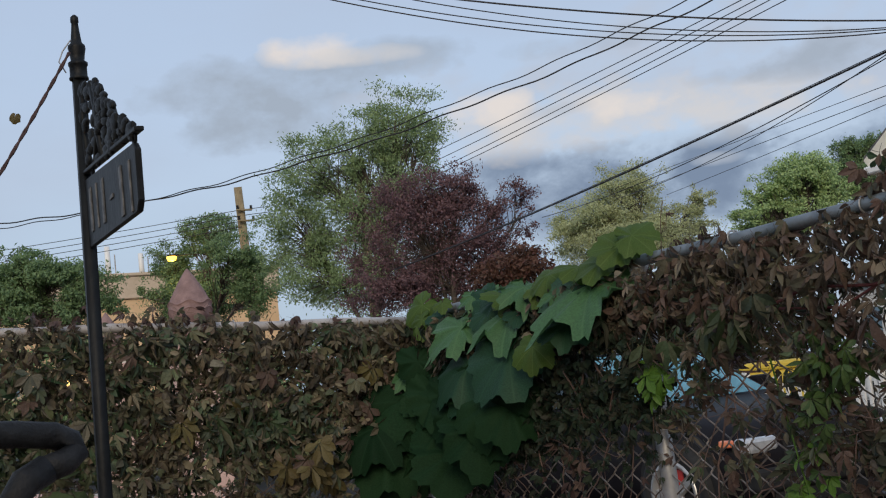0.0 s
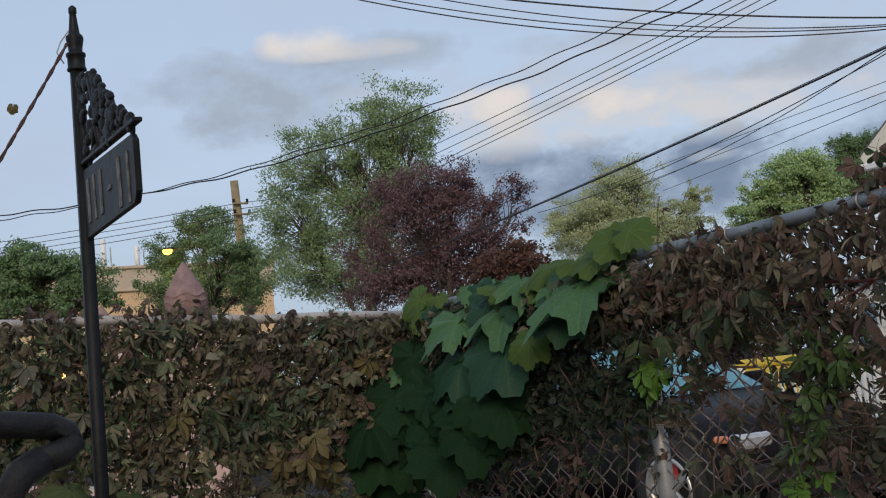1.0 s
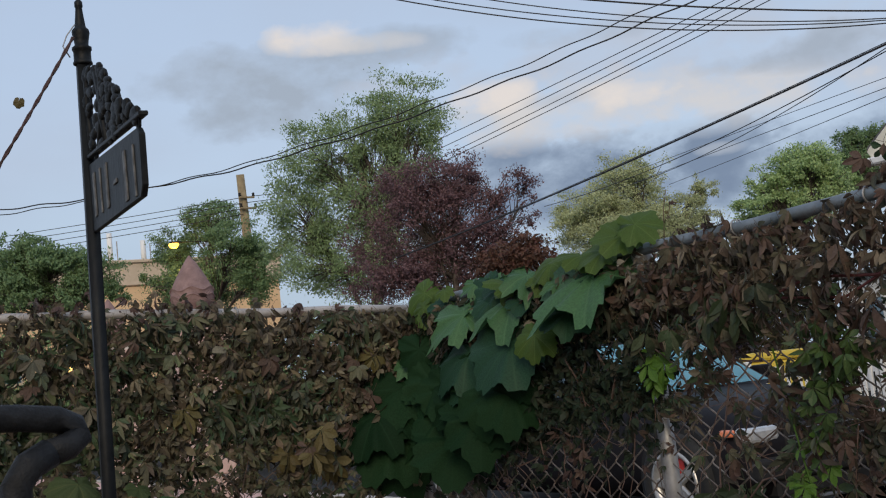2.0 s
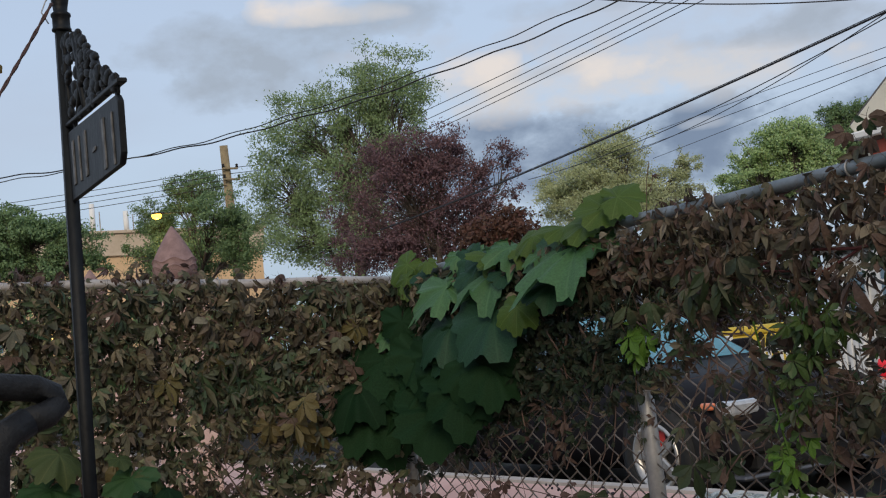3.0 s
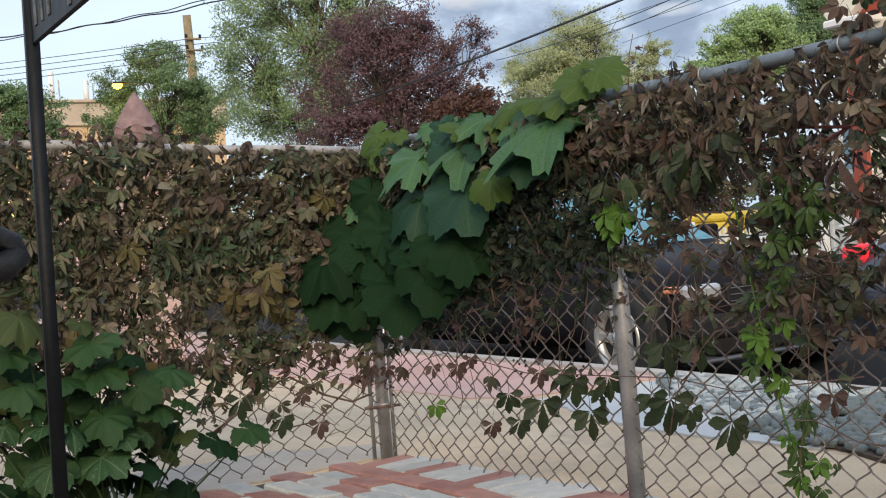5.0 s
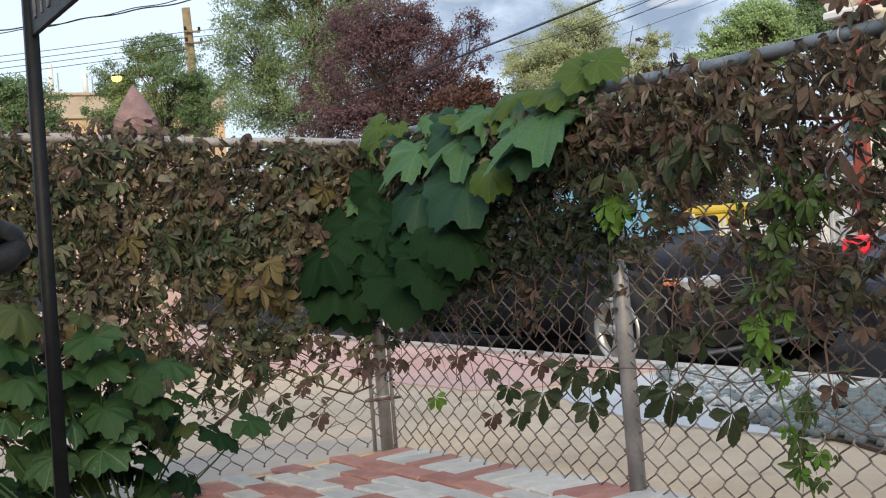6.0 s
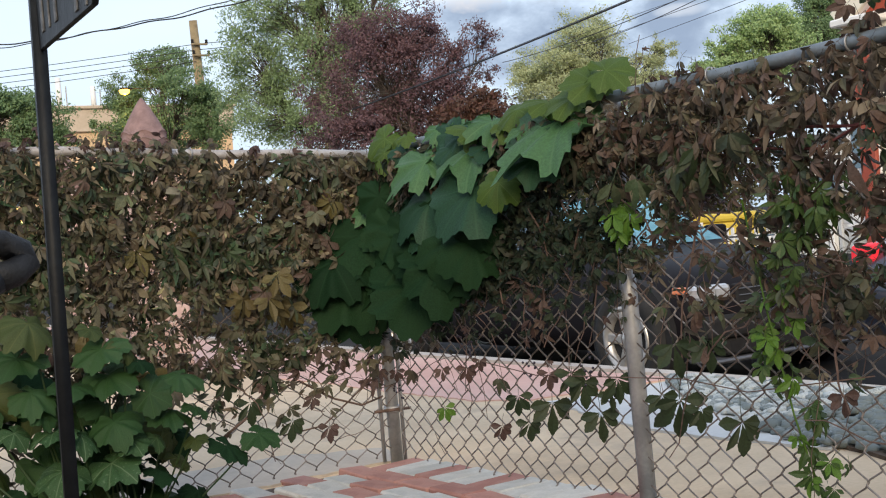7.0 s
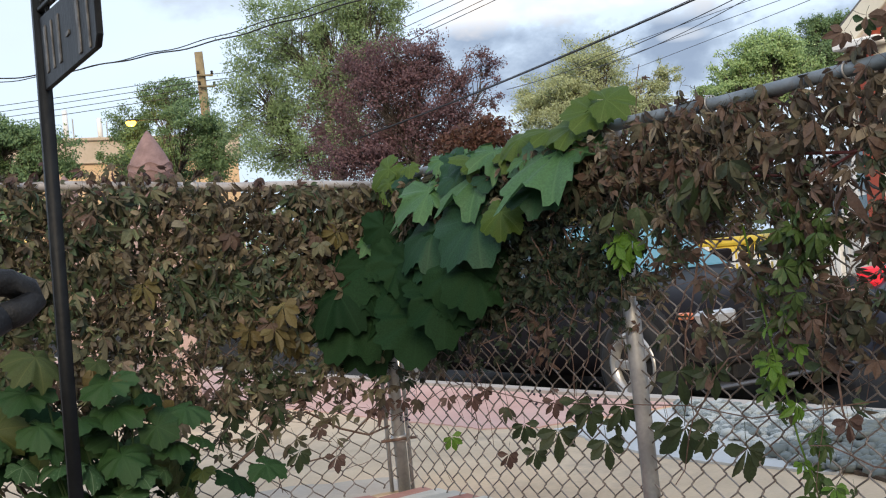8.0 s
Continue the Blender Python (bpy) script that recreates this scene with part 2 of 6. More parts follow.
STONE = surface("pink_cast_stone", (0.20, 0.125, 0.12), (0.29, 0.19, 0.18), 18, 0.85, 0, 0.4, 90, stain=(0.17, 0.11, 0.10))
STONE_PALE = surface("pink_stone_wall", (0.42, 0.27, 0.24), (0.56, 0.40, 0.36), 9, 0.85, 0, 0.3, 80)
MORTAR = surface("pale_mortar", (0.50, 0.47, 0.44), (0.62, 0.60, 0.57), 20, 0.9, 0, 0.3, 90)
TIMBER = surface("weathered_pole_timber", (0.22, 0.17, 0.10), (0.34, 0.27, 0.16), 6, 0.85, 0, 0.4, 50)
BARK = surface("bark", (0.06, 0.05, 0.042), (0.14, 0.115, 0.095), 8, 0.9, 0, 0.6, 40)
STEM = surface("vine_stem", (0.07, 0.045, 0.035), (0.17, 0.11, 0.09), 25, 0.85, 0, 0.4, 90)
RED_STEM = surface("red_vine_stem", (0.12, 0.03, 0.03), (0.2, 0.06, 0.05), 25, 0.7, 0, 0.3, 90)
CABLE = surface("black_cable", (0.012, 0.012, 0.014), (0.03, 0.03, 0.033), 5, 0.6, 0, 0, 30)
# warm lamplight on the far wall is put into this peach base
STUCCO = surface("lamplit_peach_stucco", (0.66, 0.44, 0.25), (0.76, 0.53, 0.32), 0.6, 0.9, 0, 0.15, 8)
PARAPET = surface("weathered_parapet", (0.50, 0.40, 0.29), (0.62, 0.50, 0.38), 1.0, 0.9, 0, 0.2, 10)
CREAM = surface("cream_siding", (0.68, 0.64, 0.52), (0.78, 0.74, 0.62), 1.5, 0.7, 0, 0.1, 30)
RED_PAINT = surface("red_house_paint", (0.30, 0.058, 0.034), (0.38, 0.08, 0.048), 2.0, 0.6, 0, 0.1, 30)
WHITE = surface("white_trim_paint", (0.72, 0.72, 0.71), (0.82, 0.82, 0.80), 3.0, 0.55, 0, 0.08, 40)
ROOF = surface("grey_shingle", (0.10, 0.095, 0.09), (0.17, 0.16, 0.15), 3.0, 0.9, 0, 0.4, 20)
BRICK_WALL = surface("unseen_wall", (0.26, 0.17, 0.13), (0.36, 0.25, 0.19), 3.0, 0.9, 0, 0.3, 25)
CAR_BLUE = surface("blue_black_car_paint", (0.007, 0.006, 0.008), (0.011, 0.010, 0.012), 2.0, 0.55, 0.0, 0.0, 60, coat=0.06)
CAR_BLUE.node_tree.nodes["Principled BSDF"].inputs["Specular IOR Level"].default_value = 0.08
CAR_NAVY = surface("slate_blue_car_paint", (0.022, 0.028, 0.048), (0.030, 0.037, 0.058), 2.0, 0.35, 0.3, 0.0, 60, coat=0.6)
RUBBER = surface("tyre_rubber", (0.010, 0.010, 0.010), (0.02, 0.02, 0.02), 20, 0.85, 0, 0.2, 100)
BLACK_PLASTIC = surface("black_plastic", (0.006, 0.006, 0.007), (0.012, 0.012, 0.013), 20, 0.85, 0, 0.1, 100)
GREY_TRIM = surface("grey_trim", (0.10, 0.11, 0.13), (0.14, 0.15, 0.17), 10, 0.4, 0.2, 0, 60)
CHROME = surface("chrome", (0.62, 0.63, 0.65), (0.75, 0.76, 0.77), 10, 0.2, 0.9, 0, 60)
ALLOY = surface("alloy_rim", (0.36, 0.35, 0.34), (0.52, 0.51, 0.49), 10, 0.35, 0.6, 0, 60)
RED_METAL = surface("red_brake_caliper", (0.45, 0.02, 0.02), (0.55, 0.04, 0.03), 10, 0.5, 0, 0, 60)
AMBER = surface("amber_lens", (0.75, 0.20, 0.09), (0.85, 0.28, 0.13), 20, 0.3, 0, 0, 60, coat=0.5)
RED_LENS = glow("red_tail_lens", (0.75, 0.02, 0.035), 0.22)
CLEAR_LENS = surface("clear_lens", (0.42, 0.44, 0.46), (0.58, 0.59, 0.60), 20, 0.25, 0.3, 0, 60, coat=1.0)
DARK_GLASS = glass("dark_glass", (0.03, 0.05, 0.06))
# light blue base paints in the sky reflected by the windscreen
SKY_GLASS = glass("sky_blue_windscreen_glass", (0.16, 0.46, 0.56), 0.12)
PANE = glass("window_pane", (0.05, 0.06, 0.07), 0.08)
YELLOW = surface("yellow_plastic", (0.58, 0.42, 0.05), (0.68, 0.50, 0.07), 4, 0.5, 0, 0.05, 40)
SODIUM = glow("sodium_lamp", (1.0, 0.56, 0.07), 4.5)
LAMPLIT = glow("lamplit_window", (1.0, 0.62, 0.2), 2.2)
BERRY = surface("dark_berry", (0.012, 0.010, 0.02), (0.03, 0.02, 0.04), 30, 0.4, 0, 0, 90)

CREEPER_TONES = [(0.075, 0.122, 0.061), (0.166, 0.134, 0.091), (0.226, 0.194, 0.129), (0.139, 0.158, 0.089), (0.271, 0.227, 0.153), (0.189, 0.129, 0.099),
                 (0.131, 0.183, 0.091), (0.361, 0.326, 0.175)]
CREEPER = foliage("creeper_leaf", CREEPER_TONES, 0.6, 0.22, 0.7)
CREEPER_MASS = foliage("creeper_leaf_mass", CREEPER_TONES, 0.6, 0.22)
# greens and browns with the shade inside the creeper put into the colour
DARK_TONES = [(0.037, 0.078, 0.037), (0.061, 0.098, 0.048), (0.097, 0.089, 0.059), (0.048, 0.070, 0.046), (0.130, 0.109, 0.076), (0.074, 0.121, 0.060)]
DRY_TONES = [(0.038, 0.032, 0.023), (0.084, 0.068, 0.048), (0.140, 0.116, 0.082), (0.056, 0.048, 0.036), (0.186, 0.160, 0.109), (0.082, 0.091, 0.052), (0.119, 0.086, 0.062), (0.259, 0.230, 0.151)]
CREEPER_DRY = foliage("dry_creeper_leaf", DRY_TONES, 0.65, 0.3, 0.7)
CREEPER_DRY_MASS = foliage("dry_creeper_leaf_mass", DRY_TONES, 0.65, 0.3)
CREEPER_DARK = foliage("shaded_green_creeper_leaf", DARK_TONES, 0.6, 0.22, 0.7)
CREEPER_DARK_MASS = foliage("shaded_green_creeper_mass", DARK_TONES, 0.6, 0.22)
CREEPER_GREEN = foliage("green_creeper_leaf", [(0.043, 0.084, 0.023), (0.058, 0.107, 0.031), (0.076, 0.138, 0.038)], 0.5, 0.3, 0.7)
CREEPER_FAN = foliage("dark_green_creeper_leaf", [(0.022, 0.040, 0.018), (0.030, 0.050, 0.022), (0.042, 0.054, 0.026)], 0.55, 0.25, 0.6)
CREEPER_LIME = foliage("young_creeper_leaf", [(0.094, 0.206, 0.028), (0.131, 0.253, 0.047)], 0.5, 0.4, 0.6)
CREEPER_RED = foliage("red_creeper_leaf", [(0.099, 0.057, 0.050), (0.074, 0.045, 0.039), (0.143, 0.095, 0.085), (0.089, 0.065, 0.052)], 0.6, 0.25, 0.7)
# light and shade on the vine are put into these four leaf tones
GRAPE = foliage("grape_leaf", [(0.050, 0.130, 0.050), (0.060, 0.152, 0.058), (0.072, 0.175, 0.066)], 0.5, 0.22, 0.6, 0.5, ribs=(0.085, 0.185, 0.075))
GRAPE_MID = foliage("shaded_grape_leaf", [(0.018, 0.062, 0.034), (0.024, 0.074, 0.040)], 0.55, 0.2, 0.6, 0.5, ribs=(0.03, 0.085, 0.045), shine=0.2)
GRAPE_DARK = foliage("deep_shade_leaf", [(0.007, 0.026, 0.011), (0.012, 0.040, 0.016), (0.018, 0.052, 0.022)], 0.7, 0.18, 0.8, 0.5, ribs=(0.013, 0.042, 0.018), shine=0.10)
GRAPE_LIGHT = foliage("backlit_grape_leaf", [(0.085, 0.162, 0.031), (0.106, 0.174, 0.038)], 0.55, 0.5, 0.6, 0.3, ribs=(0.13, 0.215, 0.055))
SQUASH = foliage("broad_garden_leaf", [(0.020, 0.062, 0.018), (0.026, 0.078, 0.022), (0.040, 0.100, 0.032)], 0.5, 0.22, 0.6, 0.8, ribs=(0.038, 0.098, 0.034))
SQUASH_PALE = foliage("mottled_garden_leaf", [(0.035, 0.095, 0.035), (0.045, 0.110, 0.040)], 0.5, 0.22, 0.6, 0.8, ribs=(0.15, 0.23, 0.13), mottle=0.6)
SQUASH_YELLOW = foliage("yellowing_garden_leaf", [(0.045, 0.075, 0.020), (0.065, 0.090, 0.026)], 0.6, 0.3, 0.6, 0.5, ribs=(0.10, 0.115, 0.035))
BROWN_DROOP = foliage("withered_brown_leaf", [(0.083, 0.054, 0.042), (0.128, 0.084, 0.066), (0.060, 0.048, 0.036)], 0.65, 0.25, 0.7)


# ---- building blocks ----
def mesh_of(name, verts, faces, material, smooth=False):
    me = bpy.data.meshes.new(name)
    me.from_pydata([tuple(v) for v in verts], [], [tuple(f) for f in faces])
    me.materials.append(material)
    if smooth:
        me.polygons.foreach_set("use_smooth", [True] * len(me.polygons))
    me.update()
    return me


def thing(name, label, category, place=(0, 0, 0), group="", kind="", turn=0.0):
    ob = new(name)
    ob.matrix_world = pose(*place, 0, 0, turn)
    return tagged(ob, label, category, group, kind)


def part(name, shape, material, parent, label="", m=None, kind="", smooth=False):
    """Links a bmesh, or a mesh, as one object under a thing or a part."""
    if isinstance(shape, bmesh.types.BMesh):
        me = bpy.data.meshes.new(name)
        shape.to_mesh(me)
        shape.free()
        me.materials.append(material)
        if smooth:
            me.polygons.foreach_set("use_smooth", [True] * len(me.polygons))
    else:
        me = shape
    ob = new(name, me)
    ob.parent = parent
    if m is not None:
        ob.matrix_basis = m
    if label or kind:
        tagged(ob, label, kind=kind)
    return ob


def box(lo, hi, bevel=0.0, segments=1):
    bm = bmesh.new()
    bmesh.ops.create_cube(bm, size=1)
    for v in bm.verts:
        v.co = Vector([lo[k] + (v.co[k] + 0.5) * (hi[k] - lo[k]) for k in range(3)])
    if bevel:
        bmesh.ops.bevel(bm, geom=bm.edges[:], offset=bevel, segments=segments, profile=0.5, affect="EDGES")
    return bm


def rings(points, radii, sides=8, closed=True):
    """A tube along points."""
    verts, faces = [], []
    pts = [Vector(p) for p in points]
    side = None
    for k, p in enumerate(pts):
        d = (pts[min(k + 1, len(pts) - 1)] - pts[max(k - 1, 0)]).normalized()
        if side is None:
            side = d.orthogonal().normalized()
        side = (side - d * side.dot(d)).normalized()
        other = d.cross(side)
        r = radii[k] if isinstance(radii, (list, tuple)) else radii
        for j in range(sides):
            a = 2 * math.pi * j / sides
            verts.append(p + side * (r * math.cos(a)) + other * (r * math.sin(a)))
    for k in range(len(pts) - 1):
        for j in range(sides):
            a, b = k * sides + j, k * sides + (j + 1) % sides
            faces.append((a, b, b + sides, a + sides))
    if closed:
        faces.append(tuple(range(sides))[::-1])
        faces.append(tuple(range((len(pts) - 1) * sides, len(pts) * sides)))
    return verts, faces


class Heap:
    """Gathers many small shapes into one mesh."""
    def __init__(self):
        self.verts, self.faces = [], []

    def add(self, verts, faces):
        n = len(self.verts)
        self.verts.extend(verts)
        self.faces.extend(tuple(i + n for i in f) for f in faces)

    def mesh(self, name, material, smooth=False):
        return mesh_of(name, self.verts, self.faces, material, smooth)


def tube(points, radii, sides, name, material, parent, label="", kind=""):
    return part(name, mesh_of(name, *rings(points, radii, sides), material, True), None, parent, label, kind=kind)


def lathe(profile, sides=20, caps=True):
    verts, faces = [], []
    for r, z in profile:
        for j in range(sides):
            a = 2 * math.pi * j / sides
            verts.append((r * math.cos(a), r * math.sin(a), z))
    for k in range(len(profile) - 1):
        for j in range(sides):
            a, b = k * sides + j, k * sides + (j + 1) % sides
            faces.append((a, b, b + sides, a + sides))
    if caps:
        faces.append(tuple(range(sides))[::-1])
        faces.append(tuple(range((len(profile) - 1) * sides, len(profile) * sides)))
    return verts, faces


def stand(p, tip, normal, size):
    """The pose of a leaf at p whose tip points along tip and whose face looks along normal."""
    y = Vector(tip).normalized()
    z = Vector(normal)
    z = (z - y * z.dot(y)).normalized()
    x = y.cross(z)
    return Matrix(((x.x * size, y.x * size, z.x * size, p[0]), (x.y * size, y.y * size, z.y * size, p[1]),
                   (x.z * size, y.z * size, z.z * size, p[2]), (0, 0, 0, 1)))


# leaf shapes, one unit long, tip along +y, face along +z
LEAN_ROWS = ((0.06, 0.0), (0.30, 0.58), (0.56, 1.0), (0.80, 0.66), (1.0, 0.0))
FULL_ROWS = ((0.04, 0.0), (0.16, 0.16), (0.28, 0.42), (0.36, 0.52), (0.46, 0.80), (0.53, 0.82), (0.62, 1.0), (0.70, 0.88), (0.78, 0.84), (0.86, 0.52), (0.93, 0.34), (1.0, 0.0))


def leaflet(angle, length, width, droop, fold, rows=LEAN_ROWS, twist=0.0):
    """One leaflet: a folded blade that narrows to its stalk and its tip."""
    c, s = math.cos(angle), math.sin(angle)
    pts = []
    for u, w in rows:
        for sgn in ((0,) if w == 0 else (-1, 0, 1)):
            x, y = sgn * w * width * 0.5, u * length
            z = -droop * (u * length) ** 2 + (fold * abs(x) if sgn else 0.0) + twist * x * u
            pts.append((x * c + y * s, -x * s + y * c, z))
    n = len(rows) - 2
    faces = [(0, 2, 1), (0, 3, 2)]
    for k in range(n - 1):
        a = 1 + 3 * k
        faces += [(a, a + 1, a + 4, a + 3), (a + 1, a + 2, a + 5, a + 4)]
    a, tip = 1 + 3 * (n - 1), 1 + 3 * n
    faces += [(a, a + 1, tip), (a + 1, a + 2, tip)]
    return pts, faces


def creeper_shape(rng, curl, fan=(-70, -36, 0, 36, 70), wide=0.33, rows=LEAN_ROWS, drop=0.0):
    """A leaf of up to five leaflets on a stalk. drop: the chance that a leaflet has fallen."""
    h = Heap()
    for k, a in enumerate(fan):
        if rng.random() < drop:
            continue
        long = (0.66, 0.90, 1.0, 0.90, 0.66)[k % 5] * rng.uniform(0.82, 1.14)
        h.add(*leaflet(radians(a + rng.uniform(-10, 10)), long, wide * rng.uniform(0.8, 1.25), curl * rng.uniform(0.2, 1.3), rng.uniform(-0.1, 0.6), rows, rng.uniform(-0.7, 0.7)))
    h.add(*rings([(0, 0, 0), (0, -0.35, -0.05), (rng.uniform(-.1, .1), -0.7, -0.2)], 0.012, 3, False))
    return h


def palm_shape(rng, depth=0.42, cup=0.25, teeth=0.05, n=58, spread=(0, 52, -52, 108, -108), reach=(1.0, 0.90, 0.90, 0.72, 0.72)):
    """A broad lobed leaf with a toothed rim, quilted between its ribs, and a notch where the stalk joins it."""
    verts, faces = [(0, 0, 0)], []
    reach = [q * rng.uniform(0.92, 1.08) for q in reach]
    wave, rim = rng.uniform(0, 6), []
    for k in range(n):
        a = 172 * (2 * k / (n - 1) - 1)
        r = 0.0
        for at, long in zip(spread, reach):
            away = abs(a - at) / 31.0
            r = max(r, long * (1 - depth * min(1.25, away ** 1.25)))
        r *= 1.0 + teeth * ((k % 3) - 1) * rng.uniform(0.6, 1.3)
        if abs(a) > 140:
            r *= 1 - 0.4 * ((abs(a) - 140) / 32) ** 2
        rim.append((radians(a), r * 0.86))
    for share in (0.36, 0.7, 1.0):
        for a, r in rim:
            smooth = r if share > 0.9 else r * 0.6 + 0.40 * (1 if share > 0.5 else 0.9)
            x, y = smooth * share * math.sin(a), smooth * share * math.cos(a)
            gap = min(abs(math.degrees(a) - q) for q in spread) / 27.0
            z = -cup * (x * x + y * y) + 0.075 * share * min(1.0, gap) + 0.06 * share * share * math.sin(4 * a + wave) + 0.03 * share * math.sin(9 * a + wave * 2)
            verts.append((x, y, z))
    for k in range(n - 1):
        faces.append((0, 1 + k + 1, 1 + k))
        for ring in (0, n):
            faces.append((1 + ring + k, 1 + ring + k + 1, 1 + ring + n + k + 1, 1 + ring + n + k))
    h = Heap()
    h.add(verts, faces)
    h.add(*rings([(0, 0, 0), (0, -0.3, -0.1), (0.05, -0.6, -0.3)], 0.014, 4, False))
    return h


# ---- ground and setting ----
def slab(name, outline, low, high, material, label, category, bevel=0.006):
    bm = bmesh.new()
    top = [bm.verts.new((x, y, high)) for x, y in outline]
    face = bm.faces.new(top)
    made = bmesh.ops.extrude_face_region(bm, geom=[face])
    for v in made["geom"]:
        if isinstance(v, bmesh.types.BMVert):
            v.co.z = low
    bmesh.ops.recalc_face_normals(bm, faces=bm.faces[:])
    if bevel:
        edges = [e for e in bm.edges if all(v.co.z > high - 1e-5 for v in e.verts)]
        bmesh.ops.bevel(bm, geom=edges, offset=bevel, segments=2, affect="EDGES")
    ob = part(name, bm, material, None)
    return tagged(ob, label, category, kind="structure")


def worn(outline, amount, seed, step=0.05, closed=True):
    """An outline whose edges wander, as worn paint does."""
    r, out = random.Random(seed), []
    for (ax, ay), (bx, by) in zip(outline, outline[1:] + (outline[:1] if closed else [])):
        long = math.hypot(bx - ax, by - ay)
        n = max(1, min(60, int(long / step)))
        for k in range(n):
            q = k / n
            side = amount * (noise.noise((ax + (bx - ax) * q, ay + (by - ay) * q, seed)) * 1.6 + r.uniform(-0.35, 0.35)) if k else 0.0
            out.append((ax + (bx - ax) * q - (by - ay) / long * side, ay + (by - ay) * q + (bx - ax) / long * side))
    return out if closed else out + [outline[-1]]


bm = bmesh.new()
bmesh.ops.create_grid(bm, x_segments=40, y_segments=40, size=600)
road = part("road", bm, ASPHALT, None)
road.location = (0, 0, -0.4)
tagged(road, "dark grey asphalt street running to the horizon", "road", kind="structure")
slab("driveway", [(-14, -12), (2.05, -12), (2.05, 16), (-14, 16)], -0.4, 0.0, CONCRETE, "beige concrete driveway beyond the chain-link fence", "driveway")
slab("painted_strip", worn([(1.06, 1.05), (1.22, 0.80), (1.60, 0.72), (2.045, 0.66)], 0.03, 2, closed=False) + [(2.045, 15.8), (0.90, 15.8)] + worn([(0.95, 4.5), (1.02, 2.2), (1.06, 1.05)], 0.04, 5, closed=False)[:-1], -0.05, 0.006, PINK, "pink painted concrete strip along the kerb", "pavement", 0.0)
slab("cement_patch", worn([(1.20, 0.66), (1.98, 0.62), (1.85, 0.2), (1.50, -0.55), (1.02, -1.16), (0.97, -0.75), (0.96, -0.30), (1.08, 0.25)], 0.03, 8), -0.05, 0.010, PALE_CEMENT, "pale grey cement patch beside a pebble bed", "pavement", 0.0)
slab("cement_apron", worn([(-3.2, 0.035), (0.03, 0.035), (0.12, 0.30), (-0.25, 0.55), (-3.2, 0.75)], 0.05, 14), -0.05, 0.008, GREY_CEMENT, "grey cement apron along the foot of the fence", "pavement", 0.0)
slab("kerb", [(2.05, -12), (2.19, -12), (2.19, 16), (2.05, 16)], -0.4, 0.02, KERB, "worn concrete kerb at the edge of the driveway", "kerb", 0.02)
slab("soil_bed", [(-3.4, -1.2), (-1.0, -1.2), (-0.92, -0.6), (-0.88, -0.03), (-3.4, -0.03)], -0.02, 0.014, SOIL, "dark soil bed under the broad leaves", "soil")
# unseen walls, added to close the yard and keep light off the vine
unseen_wall = part("wall_south", box((-9, -8.4, -0.4), (4.5, -8.0, 2.6)), BRICK_WALL, None)
tagged(unseen_wall, "unseen brown brick wall added behind the yard for shade", "wall", kind="structure")
unseen_side_wall = part("wall_west", box((-6.4, -8.0, -0.4), (-6.0, 0.5, 2.0)), BRICK_WALL, None)
tagged(unseen_side_wall, "unseen brown brick wall added beside the yard for shade", "wall", kind="structure")


# ---- the fence ----
DIAMOND, TALL = 0.083, 0.077


def fence_wire(high, low):
    """One bent wire of the mesh, zigzagging up the fence."""
    pts, k, z = [], 0, low
    while z < high:
        side = k % 2
        for dz, pull in ((-0.0085, 0.0036), (-0.003, 0.0), (0.003, 0.0), (0.0085, 0.0036)):
            pts.append((side * DIAMOND / 2 + (pull if side == 0 else -pull), (0.0036 if side else -0.0036) * (1 if dz < 0 else -1), z + dz))
        z += TALL / 2
        k += 1
    return mesh_of("wire", *rings(pts, 0.0024, 5, False), WIRE, True)


